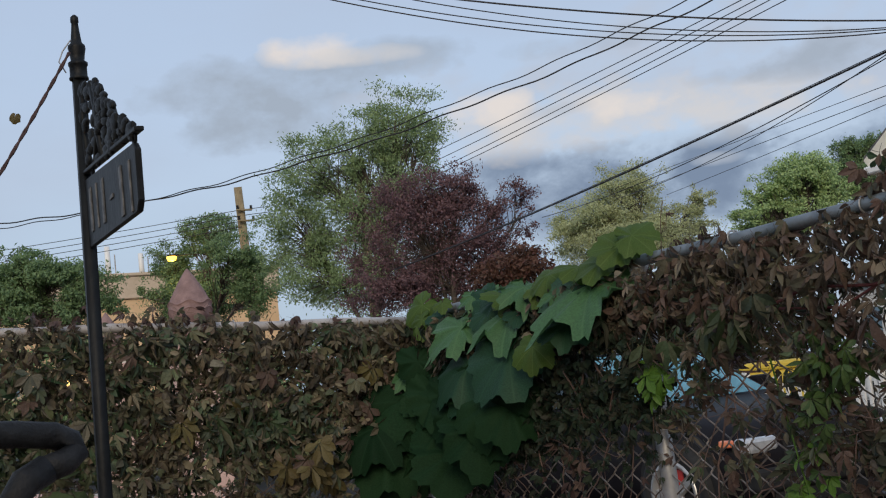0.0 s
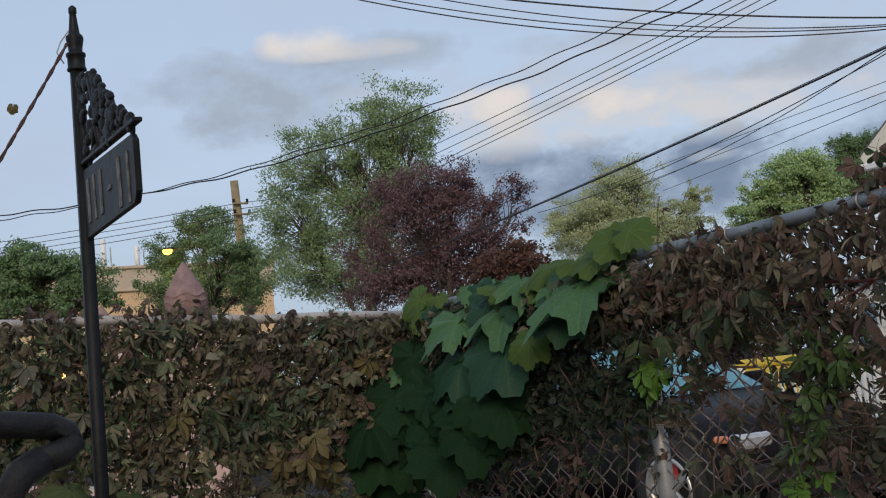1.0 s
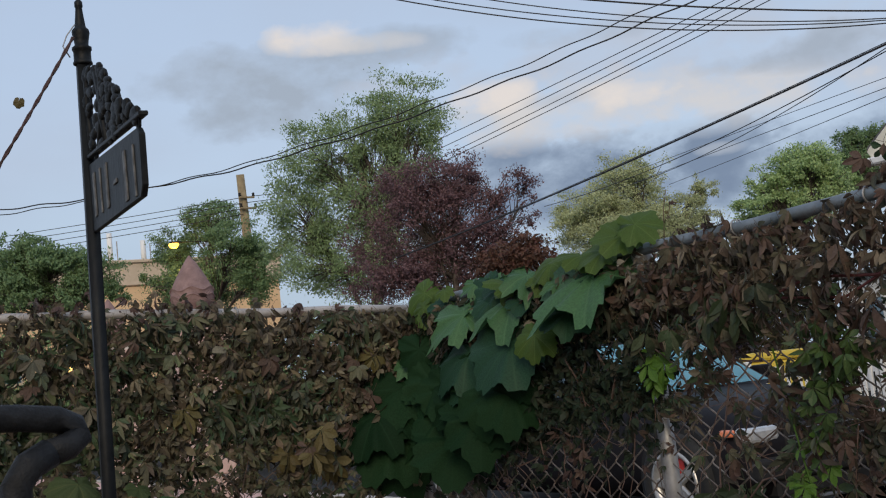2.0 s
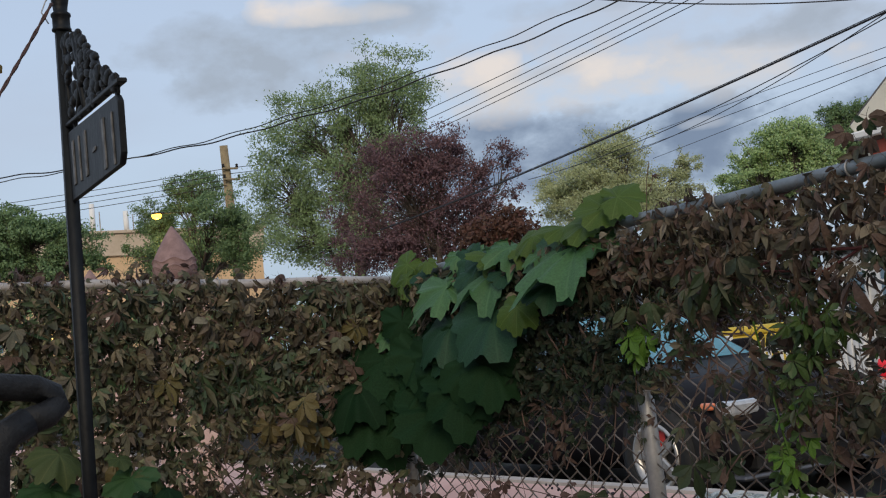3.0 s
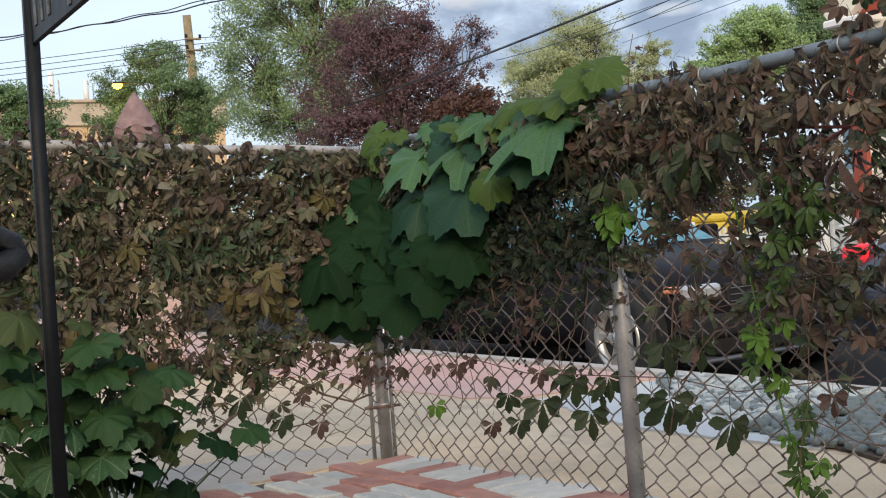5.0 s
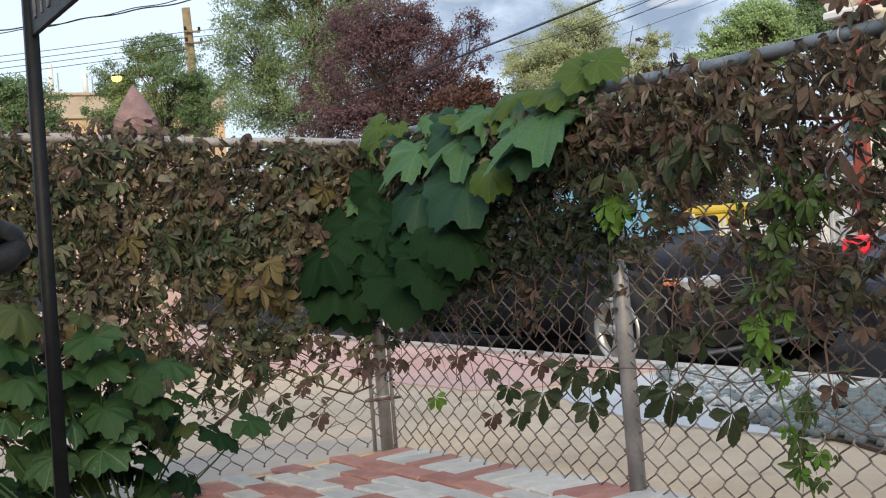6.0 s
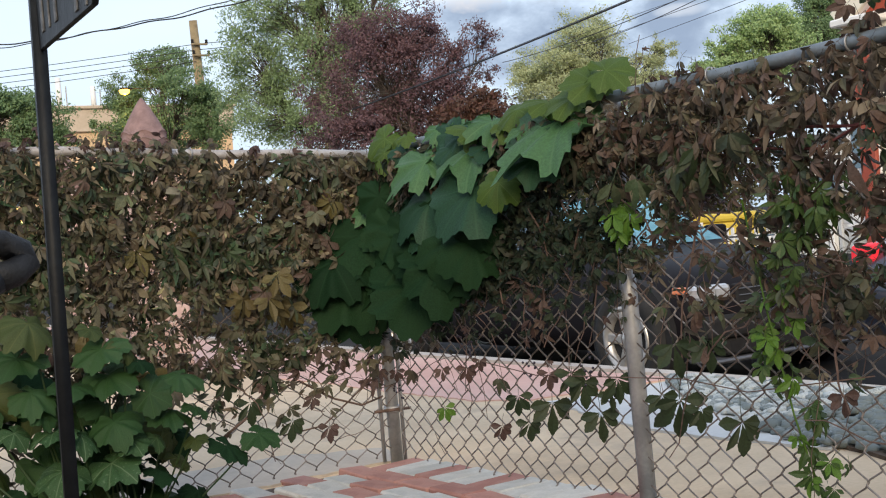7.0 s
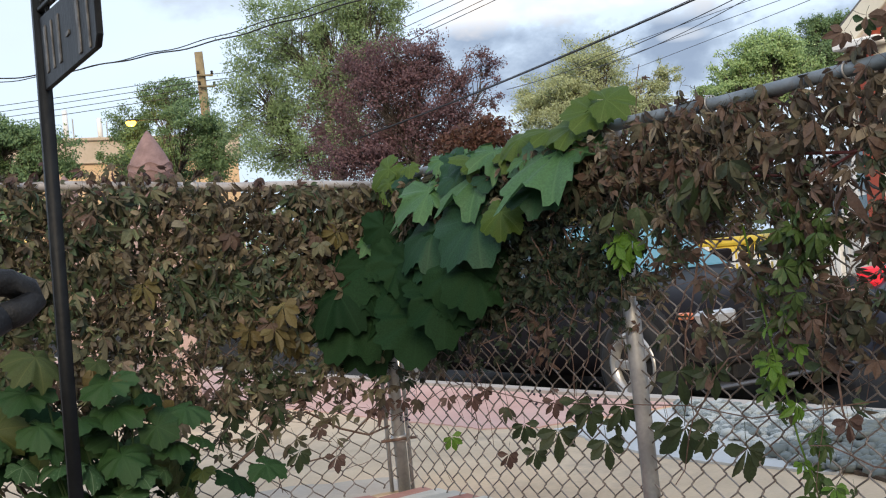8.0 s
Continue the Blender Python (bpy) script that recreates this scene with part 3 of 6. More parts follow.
def fence_run(label, start, along, length, rail_lo, rail_hi, rail_material, posts, rail_radius, hem=0.04, shift=0.0):
    """A run of chain link: posts, top rail, ties and wires. along: a unit step on the plan."""
    run = thing("chain_link_fence", label, "fence", start)
    ax = Vector((along[0], along[1], 0))
    step = DIAMOND / 2
    turn = math.degrees(math.atan2(ax.y, ax.x))
    slope = (rail_hi - rail_lo) / length
    pts = [ax * (length * k / 12) + Vector((0, 0, rail_lo + slope * length * k / 12 + 0.004 * math.sin(k * 2.1))) for k in range(13)]
    tube(pts, rail_radius, 14, "top_rail", rail_material, run)
    for at, base, lean, r in posts:
        foot = ax * at + Vector((0, 0, base))
        head = ax * at + Vector((lean[0], lean[1], rail_lo + slope * at - rail_radius * 0.4))
        tube([foot, foot.lerp(head, 0.5), head], r, 14, "post", GALV, run)
        cap = [(r * 1.15, 0), (r * 1.2, 0.03), (r * 0.9, 0.045), (r * 0.2, 0.05)]
        part("post_cap", mesh_of("post_cap", *lathe(cap, 12), GALV, True), None, run, m=Matrix.Translation(head - Vector((0, 0, 0.03))))
    for at in (0.22, 0.7, 1.18, 1.72, 2.15, 2.7):
        if at < length:
            c = ax * at + Vector((0, 0, rail_lo + slope * at))
            loop = []
            for j in range(15):
                a = 2 * math.pi * j / 14
                loop.append(c + Vector((0, 0, 1)) * ((rail_radius + 0.003) * math.cos(a)) + ax.cross(Vector((0, 0, 1))) * ((rail_radius + 0.003) * math.sin(a)) + ax * (0.006 * j / 14))
            loop.append(c + Vector((0, 0, -0.06)) + ax * 0.02)
            tube(loop, 0.0028, 5, "wire_tie", GALV, run)
    shapes = [fence_wire(rail_lo - 0.005, hem), fence_wire(rail_hi - 0.02, hem)]
    for k in range(int(length / step)):
        at = k * step + shift
        m = Matrix.Translation(ax * at + Vector((0, 0, random.uniform(-0.002, 0.002)))) @ pose(0, 0, 0, 0, 0, turn)
        if k % 2:
            m = Matrix.Translation(ax * (at + step)) @ pose(0, 0, 0, 0, 0, turn) @ Matrix.Diagonal((-1, 1, 1, 1))
        part("wire", shapes[0 if at < length / 2 else 1], None, run, m=m)
    return run


left_fence = fence_run("weathered chain-link fence with a pale pipe rail under creeper", (0, 0, 0), (-1, 0), 3.4, 1.148, 1.300, RAIL_PALE,
                       [(0.0, -0.02, (-0.012, 0.0), 0.0235), (2.6, 0.0, (0, 0), 0.0235)], 0.0165)
right_fence = fence_run("rusty chain-link fence with a blue-grey pipe rail", (0, -0.03, 0), (0, -1), 4.2, 1.152, 1.215, GALV_BLUE,
                        [(1.358, 0.02, (0.006, 0.032), 0.0240), (3.6, 0.0, (0, 0), 0.0245)], 0.0168, 0.0440, 0.0290)
for off, who in (((-0.055, -0.004), left_fence), ((0.012, -0.042), right_fence)):
    x, y = off
    base = Vector((x, y, 0)) - (Vector((0, -0.03, 0)) if who is right_fence else Vector((0, 0, 0)))
    tube([base + Vector((0, 0, 0.015)), base + Vector((0.002, 0, 0.6)), base + Vector((0, 0, 1.12))], 0.0075, 6, "tension_bar", GALV, who, "rusty tension bar")
band = [(0.031, -0.012), (0.034, -0.011), (0.034, 0.011), (0.031, 0.012)]
part("brace_band", mesh_of("brace_band", *lathe(band, 16), GALV, True), None, left_fence, m=Matrix.Translation((0, 0, 0.205)))
tube([(-0.085, -0.012, 0.205), (0.05, -0.045, 0.205)], 0.006, 6, "bolt", STEM, left_fence, "rusty bolt")


# ---- creeper ----
rng = random.Random(7)
LEAVES = [creeper_shape(rng, c, drop=d) for c, d in ((0.35, 0), (0.6, 0.1), (0.9, 0.2), (1.3, 0.1), (0.5, 0.3), (1.0, 0))]
FANS = [creeper_shape(rng, c, (-82, -42, 0, 42, 82), 0.37, FULL_ROWS) for c in (0.15, 0.3, 0.45)]
DROOPS = [creeper_shape(rng, c, (-46, -24, 2, 22, 48), 0.27, drop=0.25) for c in (0.8, 1.2, 1.6, 2.0)]
BROAD_BITS = [creeper_shape(rng, c, (-38, 0, 36), 0.52, drop=0.2) for c in (0.4, 0.8, 1.2)]
MIXED = LEAVES + DROOPS + BROAD_BITS


def spray(heap, shape, m):
    heap.add([m @ Vector(v) for v in shape.verts], shape.faces)


def leaf_pose(rng, p, out, size, flat=0.75):
    tip = Vector((rng.gauss(0, flat), rng.gauss(0, flat), -1)) + Vector(out) * rng.uniform(-0.1, 0.5)
    face = Vector(out) * rng.uniform(0.4, 1.2) + Vector((rng.gauss(0, flat), rng.gauss(0, flat), rng.uniform(-0.1, 0.9)))
    return stand(p, tip, face, size)


def runner(rng, p, along, out, length, dip=0.25, radius=0.003):
    pts, q = [], Vector(p)
    d = Vector(along).normalized()
    for k in range(10):
        pts.append(q.copy())
        d = (d + Vector((rng.gauss(0, .25), rng.gauss(0, .25), rng.gauss(-dip * 0.3, .25)))).normalized()
        if q.z > 1.10:
            d.z = -abs(d.z)
        q = q + d * (length / 9)
        keep = Vector(out) * (q - Vector(p)).dot(Vector(out))
        q = q - keep * 0.7
    return rings(pts, [radius * (1 - 0.06 * k) for k in range(10)], 4)


def creeper(label, at, along, out, reach, low, high, count, singles, leaf_mats, mass_mats, seed, style, gaps=()):
    """A creeper over a run of fence. low(u), high(u): the band that it covers at u metres along the run. style(u, z, r): which of
    the tones, how large, of what shapes, and how open the growth is there."""
    r = random.Random(seed)
    vine = thing("creeper_vine", label, "vine", at)
    ax, nx = Vector((*along, 0)), Vector((*out, 0))
    shapes = [[q.mesh("leaf", m) for q in MIXED] for m in leaf_mats]
    heaps, made, tries = [Heap() for _ in mass_mats], 0, 0
    while made < count and tries < count * 14:
        tries += 1
        u = r.uniform(-0.05, reach)
        lo, hi = low(u), high(u)
        z = r.uniform(lo - 0.18, hi)
        if z < lo and r.random() > 0.02 + 0.22 * (z - lo + 0.18) / 0.18:
            continue
        tone, size, models, grain, holes = style(u, z, r)
        p = ax * u + Vector((0, 0, z))
        if noise.noise((p + Vector((seed, 0, 0))) * grain) < holes + 0.12 * r.random():
            continue
        if any((u - a) ** 2 + (z - 0.03 - b) ** 2 < c * c for a, b, c in gaps) and r.random() < 0.96:
            continue
        depth = r.uniform(-0.045, 0.085)
        p += nx * depth
        m = leaf_pose(r, p, nx, size, 0.85)
        if singles and u < reach * 0.8 and depth > 0.045 and made % 5 == 0:
            part("leaf", r.choice(shapes[tone]), None, vine, m=m)
            singles -= 1
        else:
            spray(heaps[tone], r.choice(models), m)
        made += 1
    for heap, material in zip(heaps, mass_mats):
        part("foliage", heap.mesh("foliage", material), None, vine, kind="stuff")
    stems = Heap()
    for k in range(int(reach * 34)):
        u = r.uniform(0, reach)
        p = ax * u + nx * r.uniform(-0.02, 0.07) + Vector((0, 0, r.uniform(low(u) - 0.1, high(u) - 0.02)))
        d = ax * r.choice((-1, 1)) * r.uniform(0.3, 1) + Vector((0, 0, r.uniform(-1, 0.6)))
        stems.add(*runner(r, p, d, nx, r.uniform(0.25, 0.7), 0.25, r.uniform(0.0012, 0.0038)))
    part("stem", stems.mesh("stem", STEM), None, vine, "tangled brown stems")
    return vine


def steps(u, knots):
    """A height read off between knots (u, height)."""
    for (a, p), (b, q) in zip(knots, knots[1:]):
        if u <= b:
            return p + (q - p) * max(0.0, u - a) / (b - a)
    return knots[-1][1]


def band_left(u):
    return steps(u, ((0.0, 0.58), (0.35, 0.47), (0.7, 0.40), (1.2, 0.36), (2.4, 0.26)))


def band_right(u):
    return steps(u, ((0.0, 0.60), (0.55, 0.60), (0.9, 0.67), (1.2, 0.73), (1.5, 0.71), (1.83, 0.70), (1.92, 0.65), (2.1, 0.60), (2.4, 0.52), (3.0, 0.5)))


def left_growth(u, z, r):
    patch = noise.noise(Vector((u * 4.5, z * 5.5, 2.0))) + r.gauss(0, 0.22)
    if z > 1.02 and r.random() < 0.45:
        return 1, r.triangular(0.022, 0.060, 0.034), DROOPS, 34.0, -0.24
    if z < 0.74 and r.random() < 0.5:
        return 3, r.triangular(0.018, 0.055, 0.030), LEAVES, 30.0, -0.02
    if patch > 0.14:
        return 1, r.triangular(0.020, 0.062, 0.034), MIXED, 34.0, -0.20
    if patch < -0.16:
        return 2, r.triangular(0.018, 0.075, 0.036), LEAVES, 34.0, -0.24
    return 0, r.triangular(0.016, 0.070, 0.030), MIXED, 36.0, (-0.20 if z > 0.62 else 0.02)


def right_growth(u, z, r):
    curled = DROOPS + DROOPS + LEAVES[1:4] + BROAD_BITS[2:]
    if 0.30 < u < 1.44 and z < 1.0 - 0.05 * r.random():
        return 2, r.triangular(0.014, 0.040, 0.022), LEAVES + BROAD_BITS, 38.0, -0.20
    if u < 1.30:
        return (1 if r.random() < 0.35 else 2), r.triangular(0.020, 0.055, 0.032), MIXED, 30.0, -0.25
    patch = noise.noise(Vector((u * 5.0, z * 6.0, 7.0))) + r.gauss(0, 0.2)
    if z > 1.0:
        return (1 if patch > -0.12 else 3), r.triangular(0.016, 0.062, 0.028), curled, 30.0, -0.10
    if patch > 0.18:
        return 1, r.triangular(0.016, 0.055, 0.026), curled, 30.0, 0.0
    return (0 if patch > -0.05 else 3), r.triangular(0.015, 0.060, 0.026), LEAVES + curled, 30.0, 0.02


# near-black tones put the deep shade under the rail into the leaves
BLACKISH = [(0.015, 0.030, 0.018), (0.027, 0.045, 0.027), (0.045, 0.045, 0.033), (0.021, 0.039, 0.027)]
BROWNED = [(0.048, 0.041, 0.029), (0.095, 0.075, 0.054), (0.150, 0.119, 0.088), (0.068, 0.058, 0.044), (0.204, 0.170, 0.119), (0.099, 0.105, 0.065), (0.136, 0.088, 0.068), (0.306, 0.264, 0.187)]
CREEPER_BROWNED = foliage("browned_creeper_leaf", BROWNED, 0.65, 0.28, 0.7)
CREEPER_BROWNED_MASS = foliage("browned_creeper_mass", BROWNED, 0.65, 0.28)
BROWN_DROOP_MASS = foliage("withered_brown_mass", [(0.088, 0.058, 0.045), (0.136, 0.090, 0.070), (0.064, 0.051, 0.038), (0.048, 0.072, 0.042)], 0.65, 0.25)
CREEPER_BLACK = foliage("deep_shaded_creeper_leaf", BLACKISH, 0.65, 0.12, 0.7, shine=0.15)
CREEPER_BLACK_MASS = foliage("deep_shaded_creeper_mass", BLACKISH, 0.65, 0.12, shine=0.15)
# lighter grey-green for the lower leaves, their stronger light put into the colour
GREY_GREEN_TONES = [(0.086, 0.115, 0.064), (0.123, 0.137, 0.080), (0.159, 0.144, 0.094), (0.102, 0.086, 0.065), (0.174, 0.180, 0.115)]
CREEPER_GREY_GREEN = foliage("grey_green_creeper_leaf", GREY_GREEN_TONES, 0.6, 0.25, 0.7)
CREEPER_GREY_GREEN_MASS = foliage("grey_green_creeper_mass", GREY_GREEN_TONES, 0.6, 0.25)
GAPS_RIGHT = ((1.48, 0.86, 0.070), (1.25, 0.885, 0.045), (1.16, 0.86, 0.04), (1.78, 0.83, 0.060), (1.90, 0.825, 0.05),
              (2.145, 0.735, 0.06), (1.82, 0.74, 0.05), (1.70, 0.77, 0.045), (1.47, 0.76, 0.05), (1.60, 0.93, 0.03), (1.95, 0.98, 0.035), (1.35, 0.97, 0.03), (1.62, 0.72, 0.06), (2.18, 0.98, 0.035), (1.62, 0.66, 0.05), (1.72, 0.65, 0.05), (2.17, 1.05, 0.035))
left_vine = creeper("browning creeper covering the chain-link fence", (0, 0, 0), (-1, 0), (0, -1), 2.4, band_left, lambda u: 1.15 + 0.045 * u, 8600, 240,
                    [CREEPER, CREEPER_DRY, CREEPER_DARK, CREEPER_GREY_GREEN], [CREEPER_MASS, CREEPER_DRY_MASS, CREEPER_DARK_MASS, CREEPER_GREY_GREEN_MASS], 3, left_growth,
                    ((0.80, 0.64, 0.035), (0.62, 0.60, 0.035), (0.30, 0.55, 0.04), (0.72, 0.5, 0.05), (0.45, 0.52, 0.05)))
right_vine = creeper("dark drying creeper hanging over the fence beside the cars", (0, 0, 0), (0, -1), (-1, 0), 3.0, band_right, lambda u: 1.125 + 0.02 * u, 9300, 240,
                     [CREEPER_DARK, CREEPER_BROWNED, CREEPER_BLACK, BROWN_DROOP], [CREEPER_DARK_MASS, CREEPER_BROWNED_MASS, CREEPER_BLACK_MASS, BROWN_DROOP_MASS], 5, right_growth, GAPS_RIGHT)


def extra_leaves(vine, mats, spots, out, seed, spread, size, count, up=0.0, models=LEAVES, flat=0.6):
    """Clusters of single leaves round spots of a vine."""
    r = random.Random(seed)
    shapes = [q.mesh("leaf", m) for q in models for m in mats]
    for spot in spots:
        for k in range(count):
            p = Vector(spot) + Vector((r.gauss(0, spread), r.gauss(0, spread), r.gauss(0, spread) + up))
            part("leaf", r.choice(shapes), None, vine, m=leaf_pose(r, p, (*out, 0), r.uniform(*size), flat))


# leaves that stand clear of the mass: hanging fans below it on both runs (metres along the run, height, size)
r = random.Random(61)
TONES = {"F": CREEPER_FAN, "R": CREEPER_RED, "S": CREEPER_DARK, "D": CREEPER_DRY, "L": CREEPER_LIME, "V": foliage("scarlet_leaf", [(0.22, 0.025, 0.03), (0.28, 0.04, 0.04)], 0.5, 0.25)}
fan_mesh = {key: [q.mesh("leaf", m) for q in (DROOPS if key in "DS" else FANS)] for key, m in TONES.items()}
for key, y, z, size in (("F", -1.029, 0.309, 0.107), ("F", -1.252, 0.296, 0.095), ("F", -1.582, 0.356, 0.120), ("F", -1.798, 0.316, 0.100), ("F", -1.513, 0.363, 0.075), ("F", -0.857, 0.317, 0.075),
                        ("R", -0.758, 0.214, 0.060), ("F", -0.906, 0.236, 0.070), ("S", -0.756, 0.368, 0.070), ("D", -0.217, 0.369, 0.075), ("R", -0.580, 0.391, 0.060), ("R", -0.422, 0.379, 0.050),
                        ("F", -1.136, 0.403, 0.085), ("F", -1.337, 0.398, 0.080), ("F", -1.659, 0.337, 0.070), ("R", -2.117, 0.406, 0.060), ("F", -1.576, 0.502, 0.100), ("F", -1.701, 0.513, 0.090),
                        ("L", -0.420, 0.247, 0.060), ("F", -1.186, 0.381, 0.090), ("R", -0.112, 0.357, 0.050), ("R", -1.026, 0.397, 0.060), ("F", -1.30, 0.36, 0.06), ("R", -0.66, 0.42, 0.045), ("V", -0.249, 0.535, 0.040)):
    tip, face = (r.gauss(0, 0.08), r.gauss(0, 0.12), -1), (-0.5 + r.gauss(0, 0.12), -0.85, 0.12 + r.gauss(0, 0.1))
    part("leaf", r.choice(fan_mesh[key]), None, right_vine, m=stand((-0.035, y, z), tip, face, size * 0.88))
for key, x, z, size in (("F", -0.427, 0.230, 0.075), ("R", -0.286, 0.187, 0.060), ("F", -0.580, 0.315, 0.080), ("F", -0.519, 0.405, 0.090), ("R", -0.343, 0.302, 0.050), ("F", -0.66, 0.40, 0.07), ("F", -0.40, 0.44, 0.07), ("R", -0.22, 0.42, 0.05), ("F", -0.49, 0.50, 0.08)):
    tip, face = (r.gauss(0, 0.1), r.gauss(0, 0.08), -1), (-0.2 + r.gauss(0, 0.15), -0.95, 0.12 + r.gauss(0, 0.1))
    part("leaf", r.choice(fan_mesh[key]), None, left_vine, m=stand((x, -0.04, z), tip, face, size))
extra_leaves(right_vine, [CREEPER_LIME], [(-0.04, -1.42, 0.86), (-0.05, -1.42, 0.82)], (-1, -0.5), 12, 0.02, (0.045, 0.065), 4, 0.0, FANS)
extra_leaves(right_vine, [CREEPER_GREEN, CREEPER_LIME], [(-0.05, y, z) for y, z in ((-1.95, 0.64), (-1.91, 0.57), (-1.96, 0.51), (-1.91, 0.47), (-1.93, 0.42), (-2.01, 0.34), (-2.017, 0.29), (-2.02, 0.24), (-2.05, 0.19), (-2.09, 0.245), (-2.0, 0.44), (-2.0, 0.57))],
             (-0.5, -0.8), 13, 0.016, (0.030, 0.055), 3, 0.0, FANS)
extra_leaves(right_vine, [CREEPER_GREEN], [(-0.07, -2.05, 0.85), (-0.07, -2.11, 0.84), (-0.07, -2.16, 0.82), (-0.07, -2.04, 0.79), (-0.07, -2.00, 0.72)], (-0.6, -0.7), 14, 0.028, (0.032, 0.055), 6, 0.0, FANS + LEAVES, 0.6)
extra_leaves(right_vine, [CREEPER_RED, CREEPER_DRY], [(-0.02, -1.68, 1.19), (-0.02, -1.62, 1.17), (0.0, -1.36, 1.18), (0.0, -1.30, 1.16), (-0.02, -1.95, 1.16)], (-0.7, -0.7), 15, 0.022, (0.030, 0.055), 6, -0.01, DROOPS)
extra_leaves(right_vine, [CREEPER_RED, CREEPER_DRY, BROWN_DROOP], [(-0.01, -r.uniform(1.25, 2.6), 1.180 + r.gauss(0, 0.012)) for _ in range(24)], (-0.7, -0.7), 66, 0.018, (0.022, 0.045), 3, 0.0, DROOPS + LEAVES[2:4], 0.9)
extra_leaves(right_vine, [CREEPER_DARK, BROWN_DROOP], [(0.0, -2.17, 1.19), (0.0, -2.22, 1.24), (-0.02, -2.30, 1.27), (-0.02, -2.38, 1.25)], (-0.8, -0.5), 16, 0.03, (0.035, 0.055), 6, 0.0, LEAVES + FANS, 0.8)
extra_leaves(right_vine, [BROWN_DROOP, CREEPER_DARK], [(-0.08, -r.uniform(1.45, 2.4), r.uniform(0.90, 1.14)) for _ in range(22)], (-0.7, -0.7), 67, 0.02, (0.06, 0.095), 1, 0.0, DROOPS, 0.4)
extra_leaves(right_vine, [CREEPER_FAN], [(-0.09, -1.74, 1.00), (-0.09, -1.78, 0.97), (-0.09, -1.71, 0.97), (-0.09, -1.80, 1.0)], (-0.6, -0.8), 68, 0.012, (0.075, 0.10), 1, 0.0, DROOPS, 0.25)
extra_leaves(right_vine, [BROWN_DROOP, CREEPER_BLACK, CREEPER_RED], [(-0.04, -r.uniform(0.86, 1.18), r.uniform(0.50, 0.66)) for _ in range(16)], (-0.7, -0.7), 69, 0.02, (0.03, 0.055), 1, 0.0, LEAVES + DROOPS, 0.5)
extra_leaves(right_vine, [BROWN_DROOP, CREEPER_DARK], [(-0.04, -r.uniform(1.95, 2.4), r.uniform(0.52, 0.72)) for _ in range(20)], (-0.7, -0.7), 70, 0.02, (0.035, 0.065), 1, 0.0, DROOPS + LEAVES, 0.5)
extra_leaves(right_vine, [CREEPER_DARK, CREEPER_RED, BROWN_DROOP], [(-0.03, -r.uniform(0.1, 2.2), r.triangular(0.38, 0.70, 0.66)) for _ in range(44)], (-0.7, -0.7), 62, 0.02, (0.024, 0.045), 1, 0.0, MIXED)
extra_leaves(left_vine, [CREEPER_RED, CREEPER_DRY], [(-q, -0.01, 1.165 + 0.045 * q + r.gauss(0, 0.012)) for q in [r.triangular(0.1, 1.9, 1.0) for _ in range(56)]], (0, -1), 17, 0.02, (0.022, 0.045), 3, 0.0, MIXED, 0.9)
OLIVE_LEAF = foliage("olive_creeper_leaf", [(0.120, 0.104, 0.036), (0.144, 0.120, 0.048), (0.096, 0.068, 0.028)], 0.6, 0.25, 0.6)
extra_leaves(left_vine, [OLIVE_LEAF], [(-0.50, -0.09, 0.70), (-0.58, -0.09, 0.68), (-0.44, -0.09, 0.66), (-0.47, -0.09, 0.73)], (0, -1), 19, 0.025, (0.07, 0.10), 2, 0.0, FANS, 0.4)
extra_leaves(left_vine, [OLIVE_LEAF, CREEPER_DRY], [(-0.26, -0.07, 0.98), (-0.10, -0.07, 1.06), (-0.95, -0.08, 0.86), (-0.80, -0.08, 0.92), (-1.15, -0.08, 0.62), (-1.0, -0.08, 0.5)], (0, -1), 20, 0.03, (0.05, 0.085), 2, 0.0, FANS + BROAD_BITS, 0.5)
extra_leaves(left_vine, [CREEPER_GREY_GREEN, CREEPER_RED, CREEPER_DRY], [(-r.uniform(0.04, 0.8), -0.03, r.triangular(0.20, 0.5, 0.46)) for _ in range(70)], (0.2, -1), 63, 0.02, (0.024, 0.055), 1, 0.0, MIXED)
extra_leaves(left_vine, [CREEPER_DARK, CREEPER_GREY_GREEN, BROWN_DROOP], [(-r.uniform(0.1, 1.6), -0.09, r.uniform(0.45, 1.1)) for _ in range(34)], (0.1, -1), 65, 0.02, (0.045, 0.075), 1, 0.0, LEAVES + FANS, 0.5)


def strand(vine, name, points, radius, material, label=""):
    tube(points, radius, 5, name, material, vine, label)


strand(right_vine, "runner", [(-0.03, -0.35, 0.62), (-0.03, -0.6, 0.42), (-0.03, -0.95, 0.385), (-0.04, -1.3, 0.40), (-0.03, -1.6, 0.41), (-0.03, -1.82, 0.39), (-0.03, -2.2, 0.45)], 0.0017, STEM, "thin brown runner")
strand(right_vine, "runner", [(-0.04, -1.86, 0.86), (-0.05, -1.92, 0.6), (-0.05, -1.98, 0.35), (-0.05, -2.06, 0.12)], 0.0025, CREEPER_LIME, "green hanging runner")
strand(right_vine, "runner", [(-0.03, -2.5, 1.02), (-0.04, -2.2, 1.0), (-0.03, -2.0, 1.02), (-0.03, -1.8, 0.97)], 0.004, RED_STEM, "red woody runner")
strand(right_vine, "runner", [(-0.03, -2.5, 1.08), (-0.04, -2.3, 1.03), (-0.03, -2.1, 0.96), (-0.03, -1.9, 0.98)], 0.0035, RED_STEM, "red woody runner")
